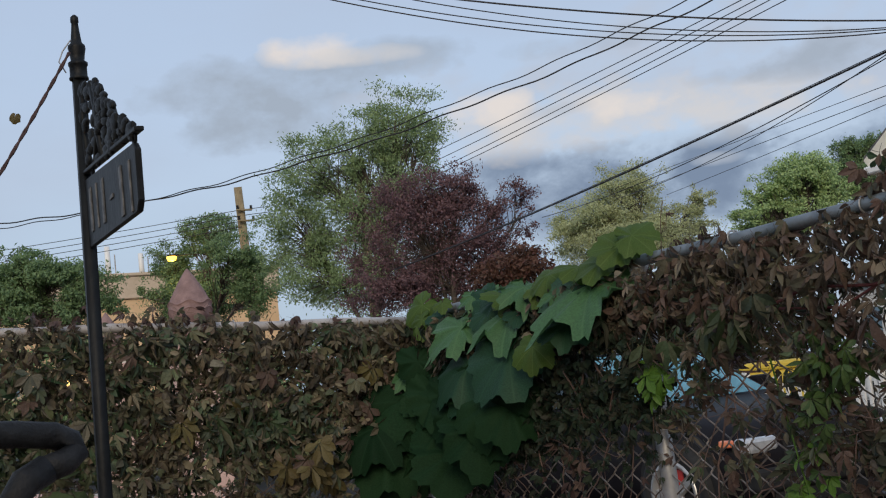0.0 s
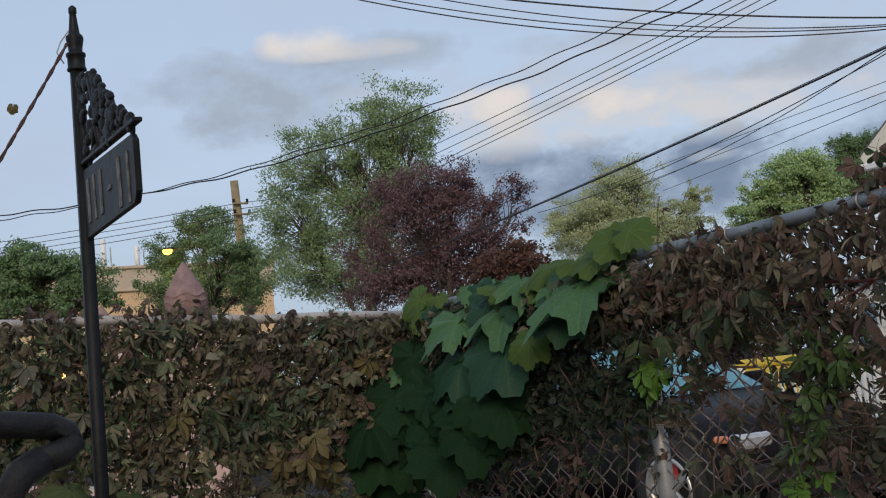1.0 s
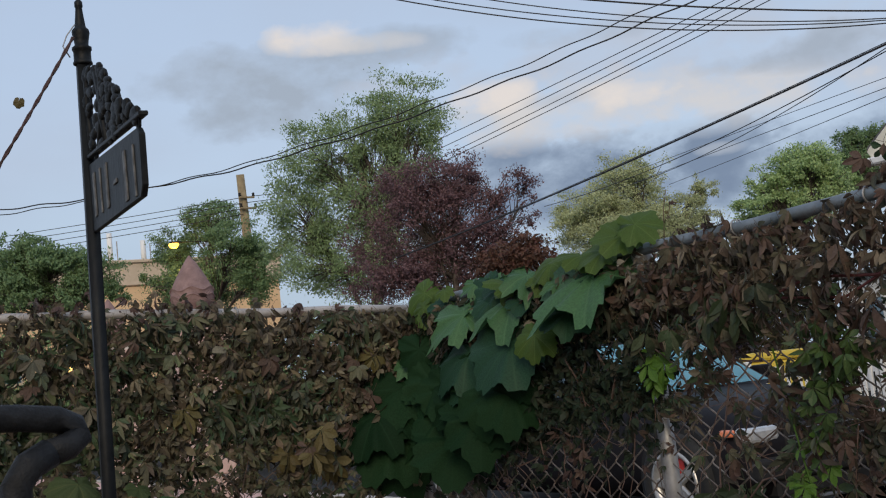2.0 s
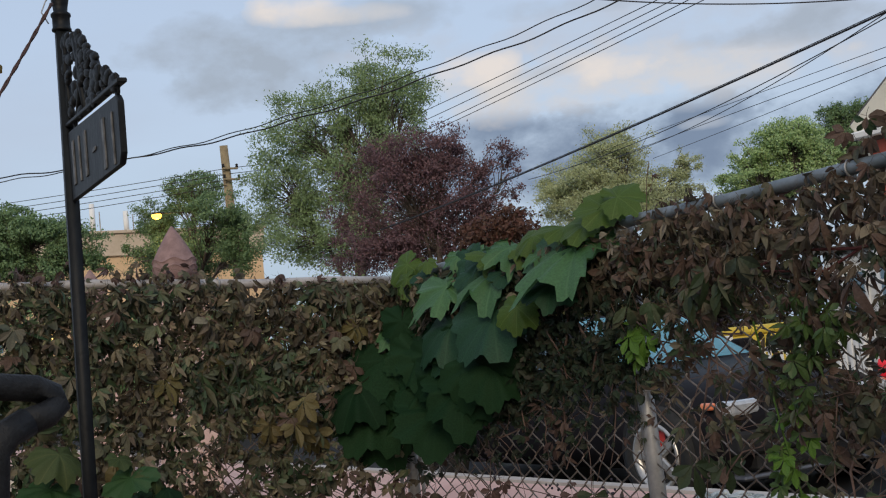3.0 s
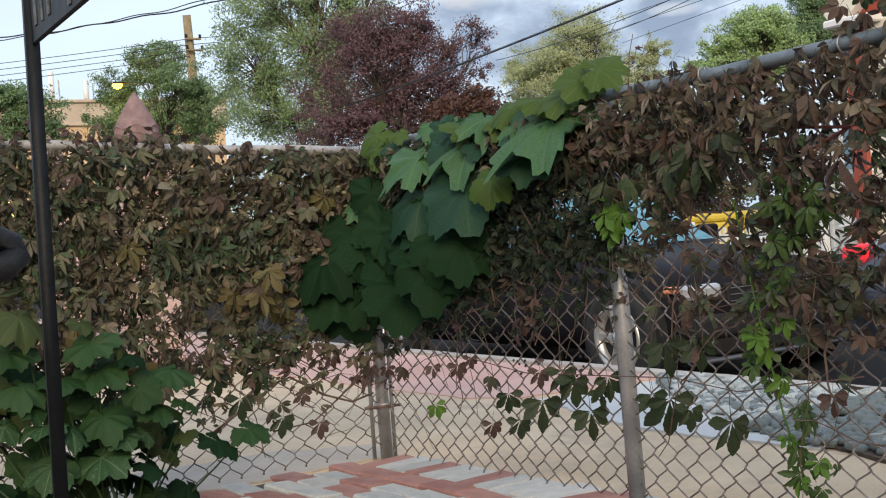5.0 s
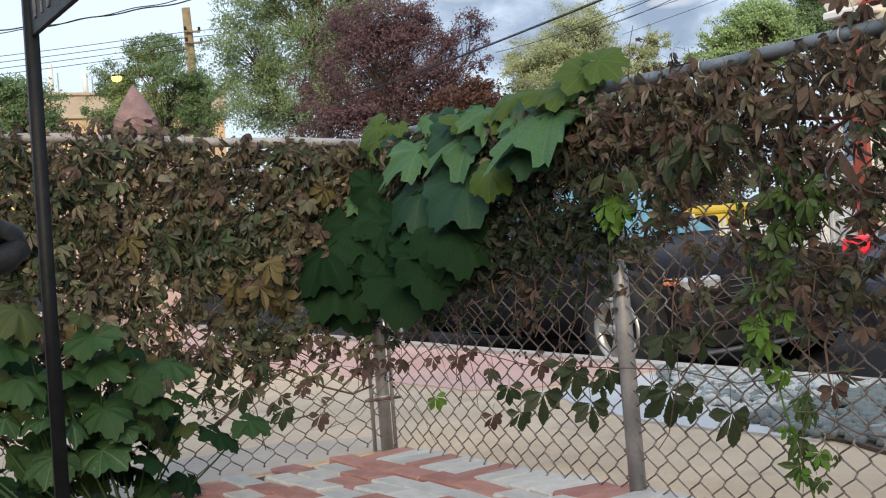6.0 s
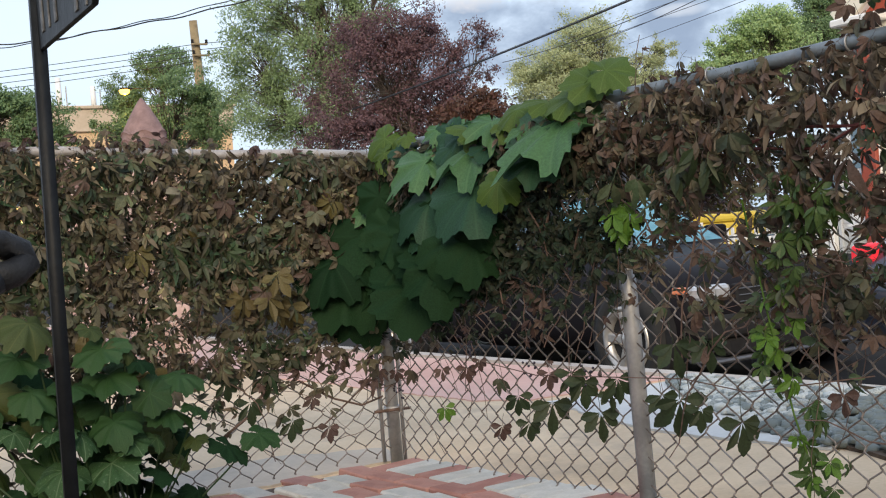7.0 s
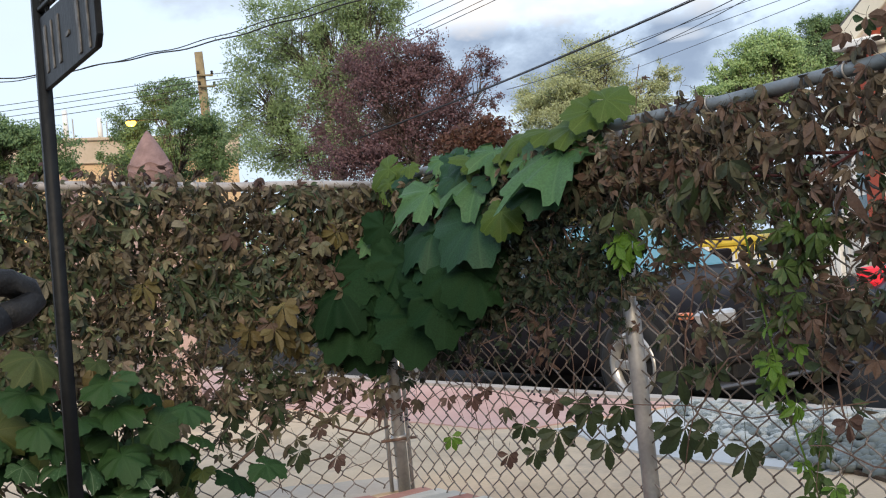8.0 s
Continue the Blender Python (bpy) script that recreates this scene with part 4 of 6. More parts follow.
strand(left_vine, "runner", [(-0.70, -0.03, 0.20), (-0.58, -0.03, 0.27), (-0.50, -0.02, 0.36), (-0.44, -0.02, 0.48)], 0.005, STEM, "bare brown runner")
strand(left_vine, "runner", [(-0.47, -0.02, 0.34), (-0.38, -0.02, 0.36), (-0.25, -0.02, 0.28), (-0.14, -0.02, 0.24), (-0.05, -0.02, 0.26)], 0.004, STEM, "bare brown runner")
strand(left_vine, "runner", [(-0.46, -0.02, 0.18), (-0.3, -0.02, 0.19), (-0.12, -0.02, 0.31), (-0.04, -0.02, 0.40)], 0.003, STEM, "bare brown runner")
strand(right_vine, "runner", [(-0.02, -1.49, 1.17), (-0.02, -1.50, 1.23), (-0.02, -1.505, 1.27), (-0.02, -1.525, 1.32)], 0.0011, STEM, "thin bare shoot")
strand(right_vine, "runner", [(-0.02, -1.50, 1.23), (-0.02, -1.525, 1.255), (-0.02, -1.535, 1.28)], 0.0009, STEM, "thin bare shoot")
extra_leaves(right_vine, [CREEPER_RED, OLIVE_LEAF], [(-0.02, -1.525, 1.25), (-0.02, -1.535, 1.28)], (-0.7, -0.7), 71, 0.004, (0.010, 0.015), 2, 0.0, LEAVES)
tangle = Heap()
for k in range(16):
    p = (-r.uniform(0.03, 0.65), -0.025, r.uniform(0.12, 0.5))
    tangle.add(*runner(r, p, (r.choice((-1, 1)) * r.uniform(0.3, 1), 0, r.uniform(-0.5, 0.9)), (0, -1, 0), r.uniform(0.2, 0.5), 0.1, r.uniform(0.0010, 0.0022)))
part("stem", tangle.mesh("stem", STEM), None, left_vine, "bare brown stems")
berries = Heap()
ball = lathe([(0.0008, -0.0042), (0.0034, -0.0026), (0.0042, 0), (0.0034, 0.0026), (0.0008, 0.0042)], 7)
for c in ((-0.03, -0.12, 0.29), (-0.03, -0.62, 0.46), (-0.03, -0.9, 0.40), (-0.03, -1.2, 0.42), (-0.04, -1.75, 0.86), (-0.04, -1.9, 0.7), (-0.03, -0.55, 0.5)):
    for k in range(11):
        q = Vector(c) + Vector((rng.gauss(0, 0.015), rng.gauss(0, 0.028), rng.gauss(0, 0.028)))
        berries.add([q + Vector(v) for v in ball[0]], ball[1])
part("fruit", berries.mesh("fruit", BERRY, True), None, right_vine, "small dark berries", kind="stuff")


# ---- grape vine and broad leaves ----
grape = thing("grape_vine", "green grape vine with broad lobed leaves over the fence corner", "vine", (0, 0, 0))
PALMS = [palm_shape(random.Random(k), 0.40 + 0.05 * (k % 3), 0.20 + 0.09 * k, 0.085, 70) for k in range(5)]
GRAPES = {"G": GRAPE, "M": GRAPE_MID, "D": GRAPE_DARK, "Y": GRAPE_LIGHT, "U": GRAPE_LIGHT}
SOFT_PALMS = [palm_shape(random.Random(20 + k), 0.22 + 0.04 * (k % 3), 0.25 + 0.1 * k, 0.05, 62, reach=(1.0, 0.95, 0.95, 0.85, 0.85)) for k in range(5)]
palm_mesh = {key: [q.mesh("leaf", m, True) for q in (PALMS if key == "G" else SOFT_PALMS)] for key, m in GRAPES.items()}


def grape_leaf(p, tip, face, size, tone, k):
    part("leaf", palm_mesh[tone][k % 5], None, grape, m=stand(p, tip, face, size))


# the broad leaves that cascade from the rail down over the corner: where each hangs, which way it points, how long it is
r = random.Random(21)
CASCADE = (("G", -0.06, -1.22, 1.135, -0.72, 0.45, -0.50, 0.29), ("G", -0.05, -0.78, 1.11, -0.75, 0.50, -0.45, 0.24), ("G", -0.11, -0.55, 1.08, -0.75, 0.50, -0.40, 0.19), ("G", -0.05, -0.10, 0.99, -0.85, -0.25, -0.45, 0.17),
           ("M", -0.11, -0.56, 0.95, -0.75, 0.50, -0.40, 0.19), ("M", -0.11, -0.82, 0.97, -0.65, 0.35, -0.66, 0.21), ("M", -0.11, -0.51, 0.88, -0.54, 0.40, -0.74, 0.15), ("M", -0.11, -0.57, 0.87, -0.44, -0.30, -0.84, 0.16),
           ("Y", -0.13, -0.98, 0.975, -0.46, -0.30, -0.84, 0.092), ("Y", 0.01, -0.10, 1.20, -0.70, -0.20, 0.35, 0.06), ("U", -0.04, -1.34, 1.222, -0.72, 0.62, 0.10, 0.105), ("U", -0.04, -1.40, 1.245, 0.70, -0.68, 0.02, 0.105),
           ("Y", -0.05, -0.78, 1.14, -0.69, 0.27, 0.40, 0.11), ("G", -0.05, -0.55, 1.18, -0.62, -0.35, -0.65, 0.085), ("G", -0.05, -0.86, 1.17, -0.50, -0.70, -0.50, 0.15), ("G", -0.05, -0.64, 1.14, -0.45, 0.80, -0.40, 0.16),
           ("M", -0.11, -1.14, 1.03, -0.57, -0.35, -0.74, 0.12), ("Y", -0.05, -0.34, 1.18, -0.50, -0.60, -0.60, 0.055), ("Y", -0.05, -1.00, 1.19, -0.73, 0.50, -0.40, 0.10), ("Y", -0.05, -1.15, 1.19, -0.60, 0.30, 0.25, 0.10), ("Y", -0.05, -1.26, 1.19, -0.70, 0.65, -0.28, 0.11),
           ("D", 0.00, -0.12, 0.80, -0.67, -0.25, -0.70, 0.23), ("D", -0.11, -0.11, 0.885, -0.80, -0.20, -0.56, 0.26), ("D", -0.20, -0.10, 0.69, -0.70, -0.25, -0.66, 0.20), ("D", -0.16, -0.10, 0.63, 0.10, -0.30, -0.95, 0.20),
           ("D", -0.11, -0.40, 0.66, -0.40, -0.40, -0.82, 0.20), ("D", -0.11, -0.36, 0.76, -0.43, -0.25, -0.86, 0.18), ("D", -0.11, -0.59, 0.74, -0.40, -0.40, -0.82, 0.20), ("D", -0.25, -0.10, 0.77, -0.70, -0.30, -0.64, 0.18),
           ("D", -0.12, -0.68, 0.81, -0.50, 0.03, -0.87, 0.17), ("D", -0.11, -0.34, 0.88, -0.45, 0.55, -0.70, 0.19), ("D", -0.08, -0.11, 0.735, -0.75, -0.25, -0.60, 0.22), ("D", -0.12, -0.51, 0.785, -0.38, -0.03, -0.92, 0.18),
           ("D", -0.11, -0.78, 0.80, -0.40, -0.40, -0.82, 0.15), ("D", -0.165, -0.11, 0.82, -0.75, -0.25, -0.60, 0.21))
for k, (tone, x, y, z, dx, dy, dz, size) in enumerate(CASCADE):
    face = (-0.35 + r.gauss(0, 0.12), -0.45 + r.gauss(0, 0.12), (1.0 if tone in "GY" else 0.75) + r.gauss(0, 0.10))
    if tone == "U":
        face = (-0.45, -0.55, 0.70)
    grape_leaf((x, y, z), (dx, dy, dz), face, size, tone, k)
for k in range(16):
    u = r.uniform(0.15, 1.25)
    grape_leaf((-0.03 - r.uniform(0, .05), -u, 1.13 + r.gauss(0.01, 0.02)), (-0.6, r.gauss(0, .5), -0.5), (-0.6, -0.6, 0.7), r.uniform(0.06, 0.11), r.choice("GMMY"), k)
# leaves under and behind the cascade, all in the deep-shade tone
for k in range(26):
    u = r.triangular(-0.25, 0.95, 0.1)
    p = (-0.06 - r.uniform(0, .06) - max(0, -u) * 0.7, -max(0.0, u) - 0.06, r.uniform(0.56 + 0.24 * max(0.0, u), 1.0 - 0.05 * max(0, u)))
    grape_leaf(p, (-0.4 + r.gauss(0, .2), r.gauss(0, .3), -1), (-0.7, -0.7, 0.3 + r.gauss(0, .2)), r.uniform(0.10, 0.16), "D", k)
canes = Heap()
for k in range(9):
    canes.add(*runner(r, (-0.04, -0.05 - 0.14 * k, 1.1), (-0.2, r.uniform(-1, 1), -0.6), (-1, 0, 0), 0.6, 0.3, 0.0045))
part("cane", canes.mesh("cane", STEM), None, grape, "brown grape canes")

squash = thing("squash_plant", "low garden plant with broad pale-veined green leaves", "plant", (-1.1, -0.35, 0.03))
BROAD = [palm_shape(random.Random(40 + k), 0.20, 0.30 + 0.15 * k, 0.04, reach=(0.95, 0.92, 0.92, 0.85, 0.85)) for k in range(4)]
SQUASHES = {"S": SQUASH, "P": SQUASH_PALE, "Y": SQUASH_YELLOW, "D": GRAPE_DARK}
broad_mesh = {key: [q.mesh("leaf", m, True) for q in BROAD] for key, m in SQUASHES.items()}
r = random.Random(33)
stalks = Heap()
CLUMP = (("S", -1.158, 0.55, 0.14), ("S", -1.138, 0.47, 0.16), ("S", -0.925, 0.44, 0.16), ("S", -1.373, 0.45, 0.13), ("S", -1.396, 0.55, 0.14), ("P", -1.319, 0.33, 0.15), ("S", -1.144, 0.33, 0.16), ("P", -1.247, 0.31, 0.13), ("P", -1.10, 0.27, 0.13),
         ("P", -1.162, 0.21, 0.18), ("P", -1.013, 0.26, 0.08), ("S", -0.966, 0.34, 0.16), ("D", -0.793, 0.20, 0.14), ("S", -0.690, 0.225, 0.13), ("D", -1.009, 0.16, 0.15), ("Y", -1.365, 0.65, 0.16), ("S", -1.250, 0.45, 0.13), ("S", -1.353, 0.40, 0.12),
         ("P", -1.429, 0.34, 0.11), ("P", -1.304, 0.21, 0.13), ("S", -1.032, 0.40, 0.12), ("S", -0.892, 0.34, 0.10), ("D", -1.056, 0.50, 0.10), ("Y", -1.09, 0.55, 0.09), ("Y", -1.18, 0.61, 0.09), ("Y", -0.90, 0.24, 0.09))
for k, (tone, x, z, size) in enumerate(CLUMP):
    p = Vector((x + 1.1, 0.03 + r.uniform(-0.03, 0.03), z))
    part("leaf", broad_mesh[tone][k % 4], None, squash, m=stand(p, (r.gauss(0, .6), -0.8, -0.45 + r.gauss(0, .2)), (r.gauss(0, .3), -0.35 + r.gauss(0, .15), 0.9), size * r.uniform(0.62, 0.84)))
    if k % 2:
        stalks.add(*rings([p, (p + Vector((p.x * 0.4, 0.12, -0.02))) * 0.55, Vector((p.x * 0.45, 0.12, -0.01))], 0.003, 4, False))
# leaves set behind; the D tone paints in shaded gaps between the front ones
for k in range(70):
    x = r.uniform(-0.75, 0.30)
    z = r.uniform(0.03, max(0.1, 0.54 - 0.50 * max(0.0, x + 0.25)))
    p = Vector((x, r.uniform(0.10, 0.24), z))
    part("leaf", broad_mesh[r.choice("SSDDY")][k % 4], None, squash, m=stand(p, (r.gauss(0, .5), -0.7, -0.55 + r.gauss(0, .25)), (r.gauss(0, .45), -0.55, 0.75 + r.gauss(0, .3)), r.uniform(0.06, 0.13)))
    if k % 3 == 0:
        stalks.add(*rings([p, (p + Vector((x * 0.4, 0.02, -0.02))) * 0.55, Vector((x * 0.35, 0.0, -0.01))], 0.0035, 4, False))
part("stalk", stalks.mesh("stalk", foliage("green_stalk", [(0.03, 0.065, 0.022), (0.045, 0.08, 0.03)], 0.5, 0.1)), None, squash)


# ---- sign, cord and walking frame in the yard ----
sign = thing("address_sign", "black cast-iron address sign on a square post", "sign", (-1.765, -2.205, 0.0), turn=-6.8)
tube([(-0.0195, 0.03, -0.02), (-0.009, 0.02, 0.75), (0.0010, 0.01, 1.425)], 0.0135, 4, "post", BLACK_IRON, sign)
knob = [(0.0120, 0), (0.0150, 0.001), (0.0150, 0.004), (0.0135, 0.006), (0.0135, 0.022), (0.0152, 0.024), (0.0152, 0.028), (0.0105, 0.031), (0.0115, 0.040), (0.0138, 0.052), (0.0130, 0.056), (0.0090, 0.060), (0.0080, 0.066), (0.0064, 0.080), (0.0052, 0.092), (0.0064, 0.094), (0.0062, 0.102), (0.002, 0.106)]
part("finial", mesh_of("finial", *lathe(knob, 14), BLACK_IRON, True), None, sign, m=Matrix.Translation((0.0010, 0.0098, 1.416)))
# the plate hangs along -y below a slanting ledge
bm = bmesh.new()
outline = [(0.002, 1.256), (-0.415, 1.218), (-0.428, 1.208), (-0.424, 1.144), (-0.408, 1.132), (0.004, 1.150)]
front = [bm.verts.new((-0.004, y, z)) for y, z in outline]
back = [bm.verts.new((0.004, y, z)) for y, z in outline]
bm.faces.new(front)
bm.faces.new(back[::-1])
for k in range(len(outline)):
    j = (k + 1) % len(outline)
    bm.faces.new((front[j], front[k], back[k], back[j]))
bmesh.ops.recalc_face_normals(bm, faces=bm.faces[:])
bmesh.ops.bevel(bm, geom=bm.edges[:], offset=0.0015, segments=1, affect="EDGES")
plate = part("plate", bm, BLACK_IRON, sign, "black house number plate")
for y, wide, tall, z in ((-0.050, 0.017, 0.066, 1.200), (-0.108, 0.008, 0.066, 1.196), (-0.165, 0.017, 0.064, 1.192), (-0.238, 0.024, 0.006, 1.184), (-0.318, 0.017, 0.066, 1.176), (-0.384, 0.008, 0.066, 1.170)):
    bm = box((-0.0062, y - wide / 2, z - tall / 2), (-0.004, y + wide / 2, z + tall / 2), 0.0006)
    part("bar", bm, NUMBER_PAINT, plate, "worn white painted bar")
part("ledge", box((-0.006, -0.452, -0.003), (0.006, 0.0, 0.003), 0.0012), BLACK_IRON, sign, m=Matrix.Translation((0, 0.004, 1.268)) @ pose(0, 0, 0, 5.0, 0, 0))
# cast leaves and scrolls in three lumps stepping down from the post to the tip
r = random.Random(5)
lump = [lathe([(0.05, -1.0), (0.6, -0.75), (0.95, -0.25), (0.8, 0.1), (1.0, 0.45), (0.6, 0.85), (0.05, 1.0)], 9), lathe([(0.05, -1.0), (0.75, -0.6), (1.0, 0.0), (0.7, 0.65), (0.05, 1.0)], 9)]
petals = [mesh_of("cast_leaf", *q, BLACK_IRON, True) for q in lump]
CREST = ((0.010, 1.402), (-0.048, 1.398), (-0.086, 1.376), (-0.118, 1.383), (-0.181, 1.356), (-0.213, 1.327), (-0.253, 1.316), (-0.294, 1.288), (-0.308, 1.270), (-0.334, 1.270), (-0.396, 1.246), (-0.454, 1.226))


def crest(y):
    for (a, p), (b, q) in zip(CREST, CREST[1:]):
        if b <= y <= a:
            return p + (q - p) * (a - y) / (a - b)
    return CREST[-1][1]


for k in range(21):
    y = -0.010 - 0.0205 * k
    z, top = 1.272 + 0.087 * y, crest(y)
    level = 0
    while z < top - 0.002:
        tall = r.uniform(0.006, 0.0135)
        edge = z + 0.016 > top
        if edge or r.random() < 0.44:
            part("cast_leaf", r.choice(petals), None, sign, m=Matrix.Translation((r.uniform(-.002, .002), y + r.uniform(-.011, .011), min(z, top - tall * 0.8))) @ pose(0, 0, 0, r.uniform(-18, 18), 0, 0) @ Matrix.Diagonal((0.006, r.uniform(0.010, 0.024), tall, 1)))
        z += r.uniform(0.010, 0.018)
for y, lean in ((-0.03, 0.1), (-0.10, -0.12), (-0.17, 0.15), (-0.25, -0.1), (-0.34, 0.08)):
    lo, hi = 1.268 + 0.087 * y, crest(y) - 0.008
    tube([(0, y, lo), (0.002, y + lean * 0.3, (lo + hi) / 2), (0, y + lean * 0.1, hi)], 0.0055, 6, "cast_stem", BLACK_IRON, sign)
for y, z in ((-0.06, 1.258), (-0.41, 1.226)):
    ringv, ringf = rings([(0, y + 0.009 * math.cos(a * 0.785), z + 0.009 * math.sin(a * 0.785)) for a in range(9)], 0.0022, 5, False)
    part("hanging_ring", mesh_of("hanging_ring", ringv, ringf, BLACK_IRON, True), None, sign)
tube([(-0.01, -0.01, 1.475), (-0.022, 0.0, 1.46), (-0.03, -0.01, 1.44), (-0.022, -0.02, 1.42)], 0.0011, 5, "wire_loop", GALV, sign, "bent wire loop")

cord = thing("twisted_cord", "brown twisted cord tied to the sign post", "cord", (0, 0, 0))
for k in range(2):
    pts = []
    for j in range(90):
        s = j / 89
        a = s * 120 + k * math.pi
        c = Vector((-1.782, -2.222, 1.452)).lerp(Vector((-2.45, -2.50, 0.55)), s) - Vector((0, 0, 0.05 * 4 * s * (1 - s)))
        pts.append(c + Vector((0.0014 * math.cos(a), 0.0014 * math.sin(a), 0.0012 * math.sin(a))))
    tube(pts, 0.0019, 5, "strand", CORD, cord)
part("dry_leaf", palm_shape(random.Random(3), 0.2, 0.5, 0.03, 16).mesh("dry_leaf", OLIVE_LEAF), None, cord, "small withered olive leaf", m=stand((-1.872, -2.232, 1.346), (-0.2, 0.1, -0.9), (-0.3, -0.9, 0.3), 0.013))

frame_thing = thing("walking_frame", "black tubular walking frame with foam grips", "walking frame", (-2.1, -2.5, 0.0))
fx, fy = -2.1, -2.5


def at_frame(points):
    return [(x - fx, y - fy, z) for x, y, z in points]


tube(at_frame([(-2.40, -2.63, 0.900), (-2.20, -2.60, 0.893), (-2.03, -2.565, 0.884), (-1.965, -2.54, 0.879), (-1.92, -2.53, 0.873), (-1.898, -2.525, 0.862), (-1.895, -2.53, 0.850), (-1.910, -2.54, 0.840), (-1.945, -2.55, 0.831)]),
     0.0165, 18, "grip", FOAM, frame_thing, "black foam hand grip")
tube(at_frame([(-1.935, -2.547, 0.834), (-1.962, -2.556, 0.822), (-1.978, -2.56, 0.80), (-1.985, -2.555, 0.70), (-1.99, -2.54, 0.012)]), 0.0185, 16, "leg", FOAM, frame_thing)
tube(at_frame([(-2.36, -2.62, 0.898), (-2.40, -2.64, 0.80), (-2.44, -2.66, 0.012)]), 0.0125, 14, "leg", BLACK_IRON, frame_thing)
tube(at_frame([(-1.987, -2.55, 0.42), (-2.42, -2.65, 0.42)]), 0.009, 12, "crossbar", BLACK_IRON, frame_thing)
for x, y in ((-1.99, -2.54), (-2.44, -2.66)):
    part("rubber_foot", mesh_of("rubber_foot", *lathe([(0.018, 0), (0.02, 0.01), (0.015, 0.045), (0.013, 0.05)], 12), RUBBER, True), None, frame_thing, m=Matrix.Translation((x - fx, y - fy, 0)))


# ---- pebbles ----
bed = thing("pebble_bed", "bed of smooth grey-green pebbles beside the kerb", "pebbles", (0, 0, 0))
r = random.Random(77)
pebble_meshes = []
for k in range(5):
    bm = bmesh.new()
    bmesh.ops.create_icosphere(bm, subdivisions=1, radius=1)
    for v in bm.verts:
        v.co *= 1 + 0.16 * noise.noise(v.co * 1.3 + Vector((k * 3, 0, 0)))
    me = bpy.data.meshes.new("pebble")
    bm.to_mesh(me)
    bm.free()
    me.materials.append(PEBBLE)
    me.polygons.foreach_set("use_smooth", [True] * len(me.polygons))
    pebble_meshes.append(me)


def in_bed(x, y):
    return 1.0 < x < 2.03 and y < 0.62 and x > 1.98 - 0.95 * min(1.0, max(0.0, (0.66 - y) / 1.65)) ** 0.8


# dark slab that shows in the gaps between the pebbles
slab("gravel_bed", worn([(2.03, 0.60), (1.93, 0.55), (1.72, 0.10), (1.60, -0.35), (1.12, -1.02), (0.97, -1.45), (0.97, -2.25), (2.03, -2.25)], 0.02, 11), -0.05, 0.014, SOIL, "dark soil bed under the pebbles", "soil", 0.0)
spare, n = Heap(), 0
for row in range(62):
    for col in range(23):
        x, y = 1.02 + col * 0.046 + r.uniform(-.015, .015), 0.62 - row * 0.046 + r.uniform(-.015, .015)
        if not in_bed(x, y):
            continue
        size = r.triangular(0.020, 0.044, 0.027)
        m = Matrix.Translation((x, y, 0.012 + r.uniform(0, 0.022))) @ pose(0, 0, 0, r.uniform(-15, 15), r.uniform(-15, 15), r.uniform(0, 360)) @ Matrix.Diagonal((size * r.uniform(1, 1.5), size, size * 0.62, 1))
        if n < 300:
            part("pebble", pebble_meshes[n % 5], None, bed, m=m)
        else:
            me = pebble_meshes[n % 5]
            spare.add([m @ v.co for v in me.vertices], [tuple(p.vertices) for p in me.polygons])
        n += 1
if spare.verts:
    part("gravel", spare.mesh("gravel", PEBBLE, True), None, bed, kind="stuff")


# ---- gate pillars ----
def pillar(place, label, height):
    p = thing("gate_pillar", label, "pillar", place, group="gate pillars")
    part("core", box((-0.13, -0.13, 0.0), (0.13, 0.13, height - 0.06)), MORTAR, p)
    rows = int((height - 0.08) / 0.105)
    block = {}
    for k in range(rows):
        z = 0.01 + k * 0.105
        for j in range(4):
            half = k % 2
            cut = 0.04 if half else -0.04
            for a, b in ((-0.15, cut - 0.006), (cut + 0.006, 0.138)):
                key = (round(a, 3), round(b, 3))
                if key not in block:
                    bmx = box((a, -0.15, 0), (b, -0.118, 0.095), 0.006)
                    me = bpy.data.meshes.new("stone")
                    bmx.to_mesh(me)
                    bmx.free()
                    me.materials.append(STONE_PALE)
                    block[key] = me
                part("stone", block[key], None, p, m=Matrix.Translation((0, 0, z)) @ pose(0, 0, 0, 0, 0, 90 * j))
    part("cap_slab", box((-0.18, -0.18, height - 0.06), (0.18, 0.18, height), 0.012, 2), STONE, p)
    cap = part("finial", mesh_of("finial", *lathe([(0.09, 0), (0.10, 0.015), (0.085, 0.03), (0.115, 0.05), (0.137, 0.085), (0.139, 0.105), (0.143, 0.112), (0.137, 0.120), (0.139, 0.150), (0.143, 0.158), (0.135, 0.166),
                                                       (0.124, 0.19), (0.100, 0.235), (0.071, 0.285), (0.043, 0.33), (0.018, 0.368), (0.003, 0.385)], 28), STONE, True), None, p, "pink stone artichoke finial", m=Matrix.Translation((0, 0, height)))
    for v in cap.data.vertices:
        a = math.atan2(v.co.y, v.co.x)
        if 0.07 < v.co.z < 0.2:
            v.co.z += 0.012 * math.sin(a * 6 + 0.6)
        w = 1 + 0.025 * noise.noise(v.co * 22)
        v.co.x *= w
        v.co.y *= w
    for z, rad in ((0.112, 0.141), (0.158, 0.140)):
        loop = [(rad * math.cos(a * math.pi / 24), rad * math.sin(a * math.pi / 24), z + 0.012 * math.sin(a * math.pi / 4 + 0.6)) for a in range(49)]
        part("rib", mesh_of("rib", *rings(loop, 0.005, 6, False), STONE, True), None, cap, m=None)
    return p


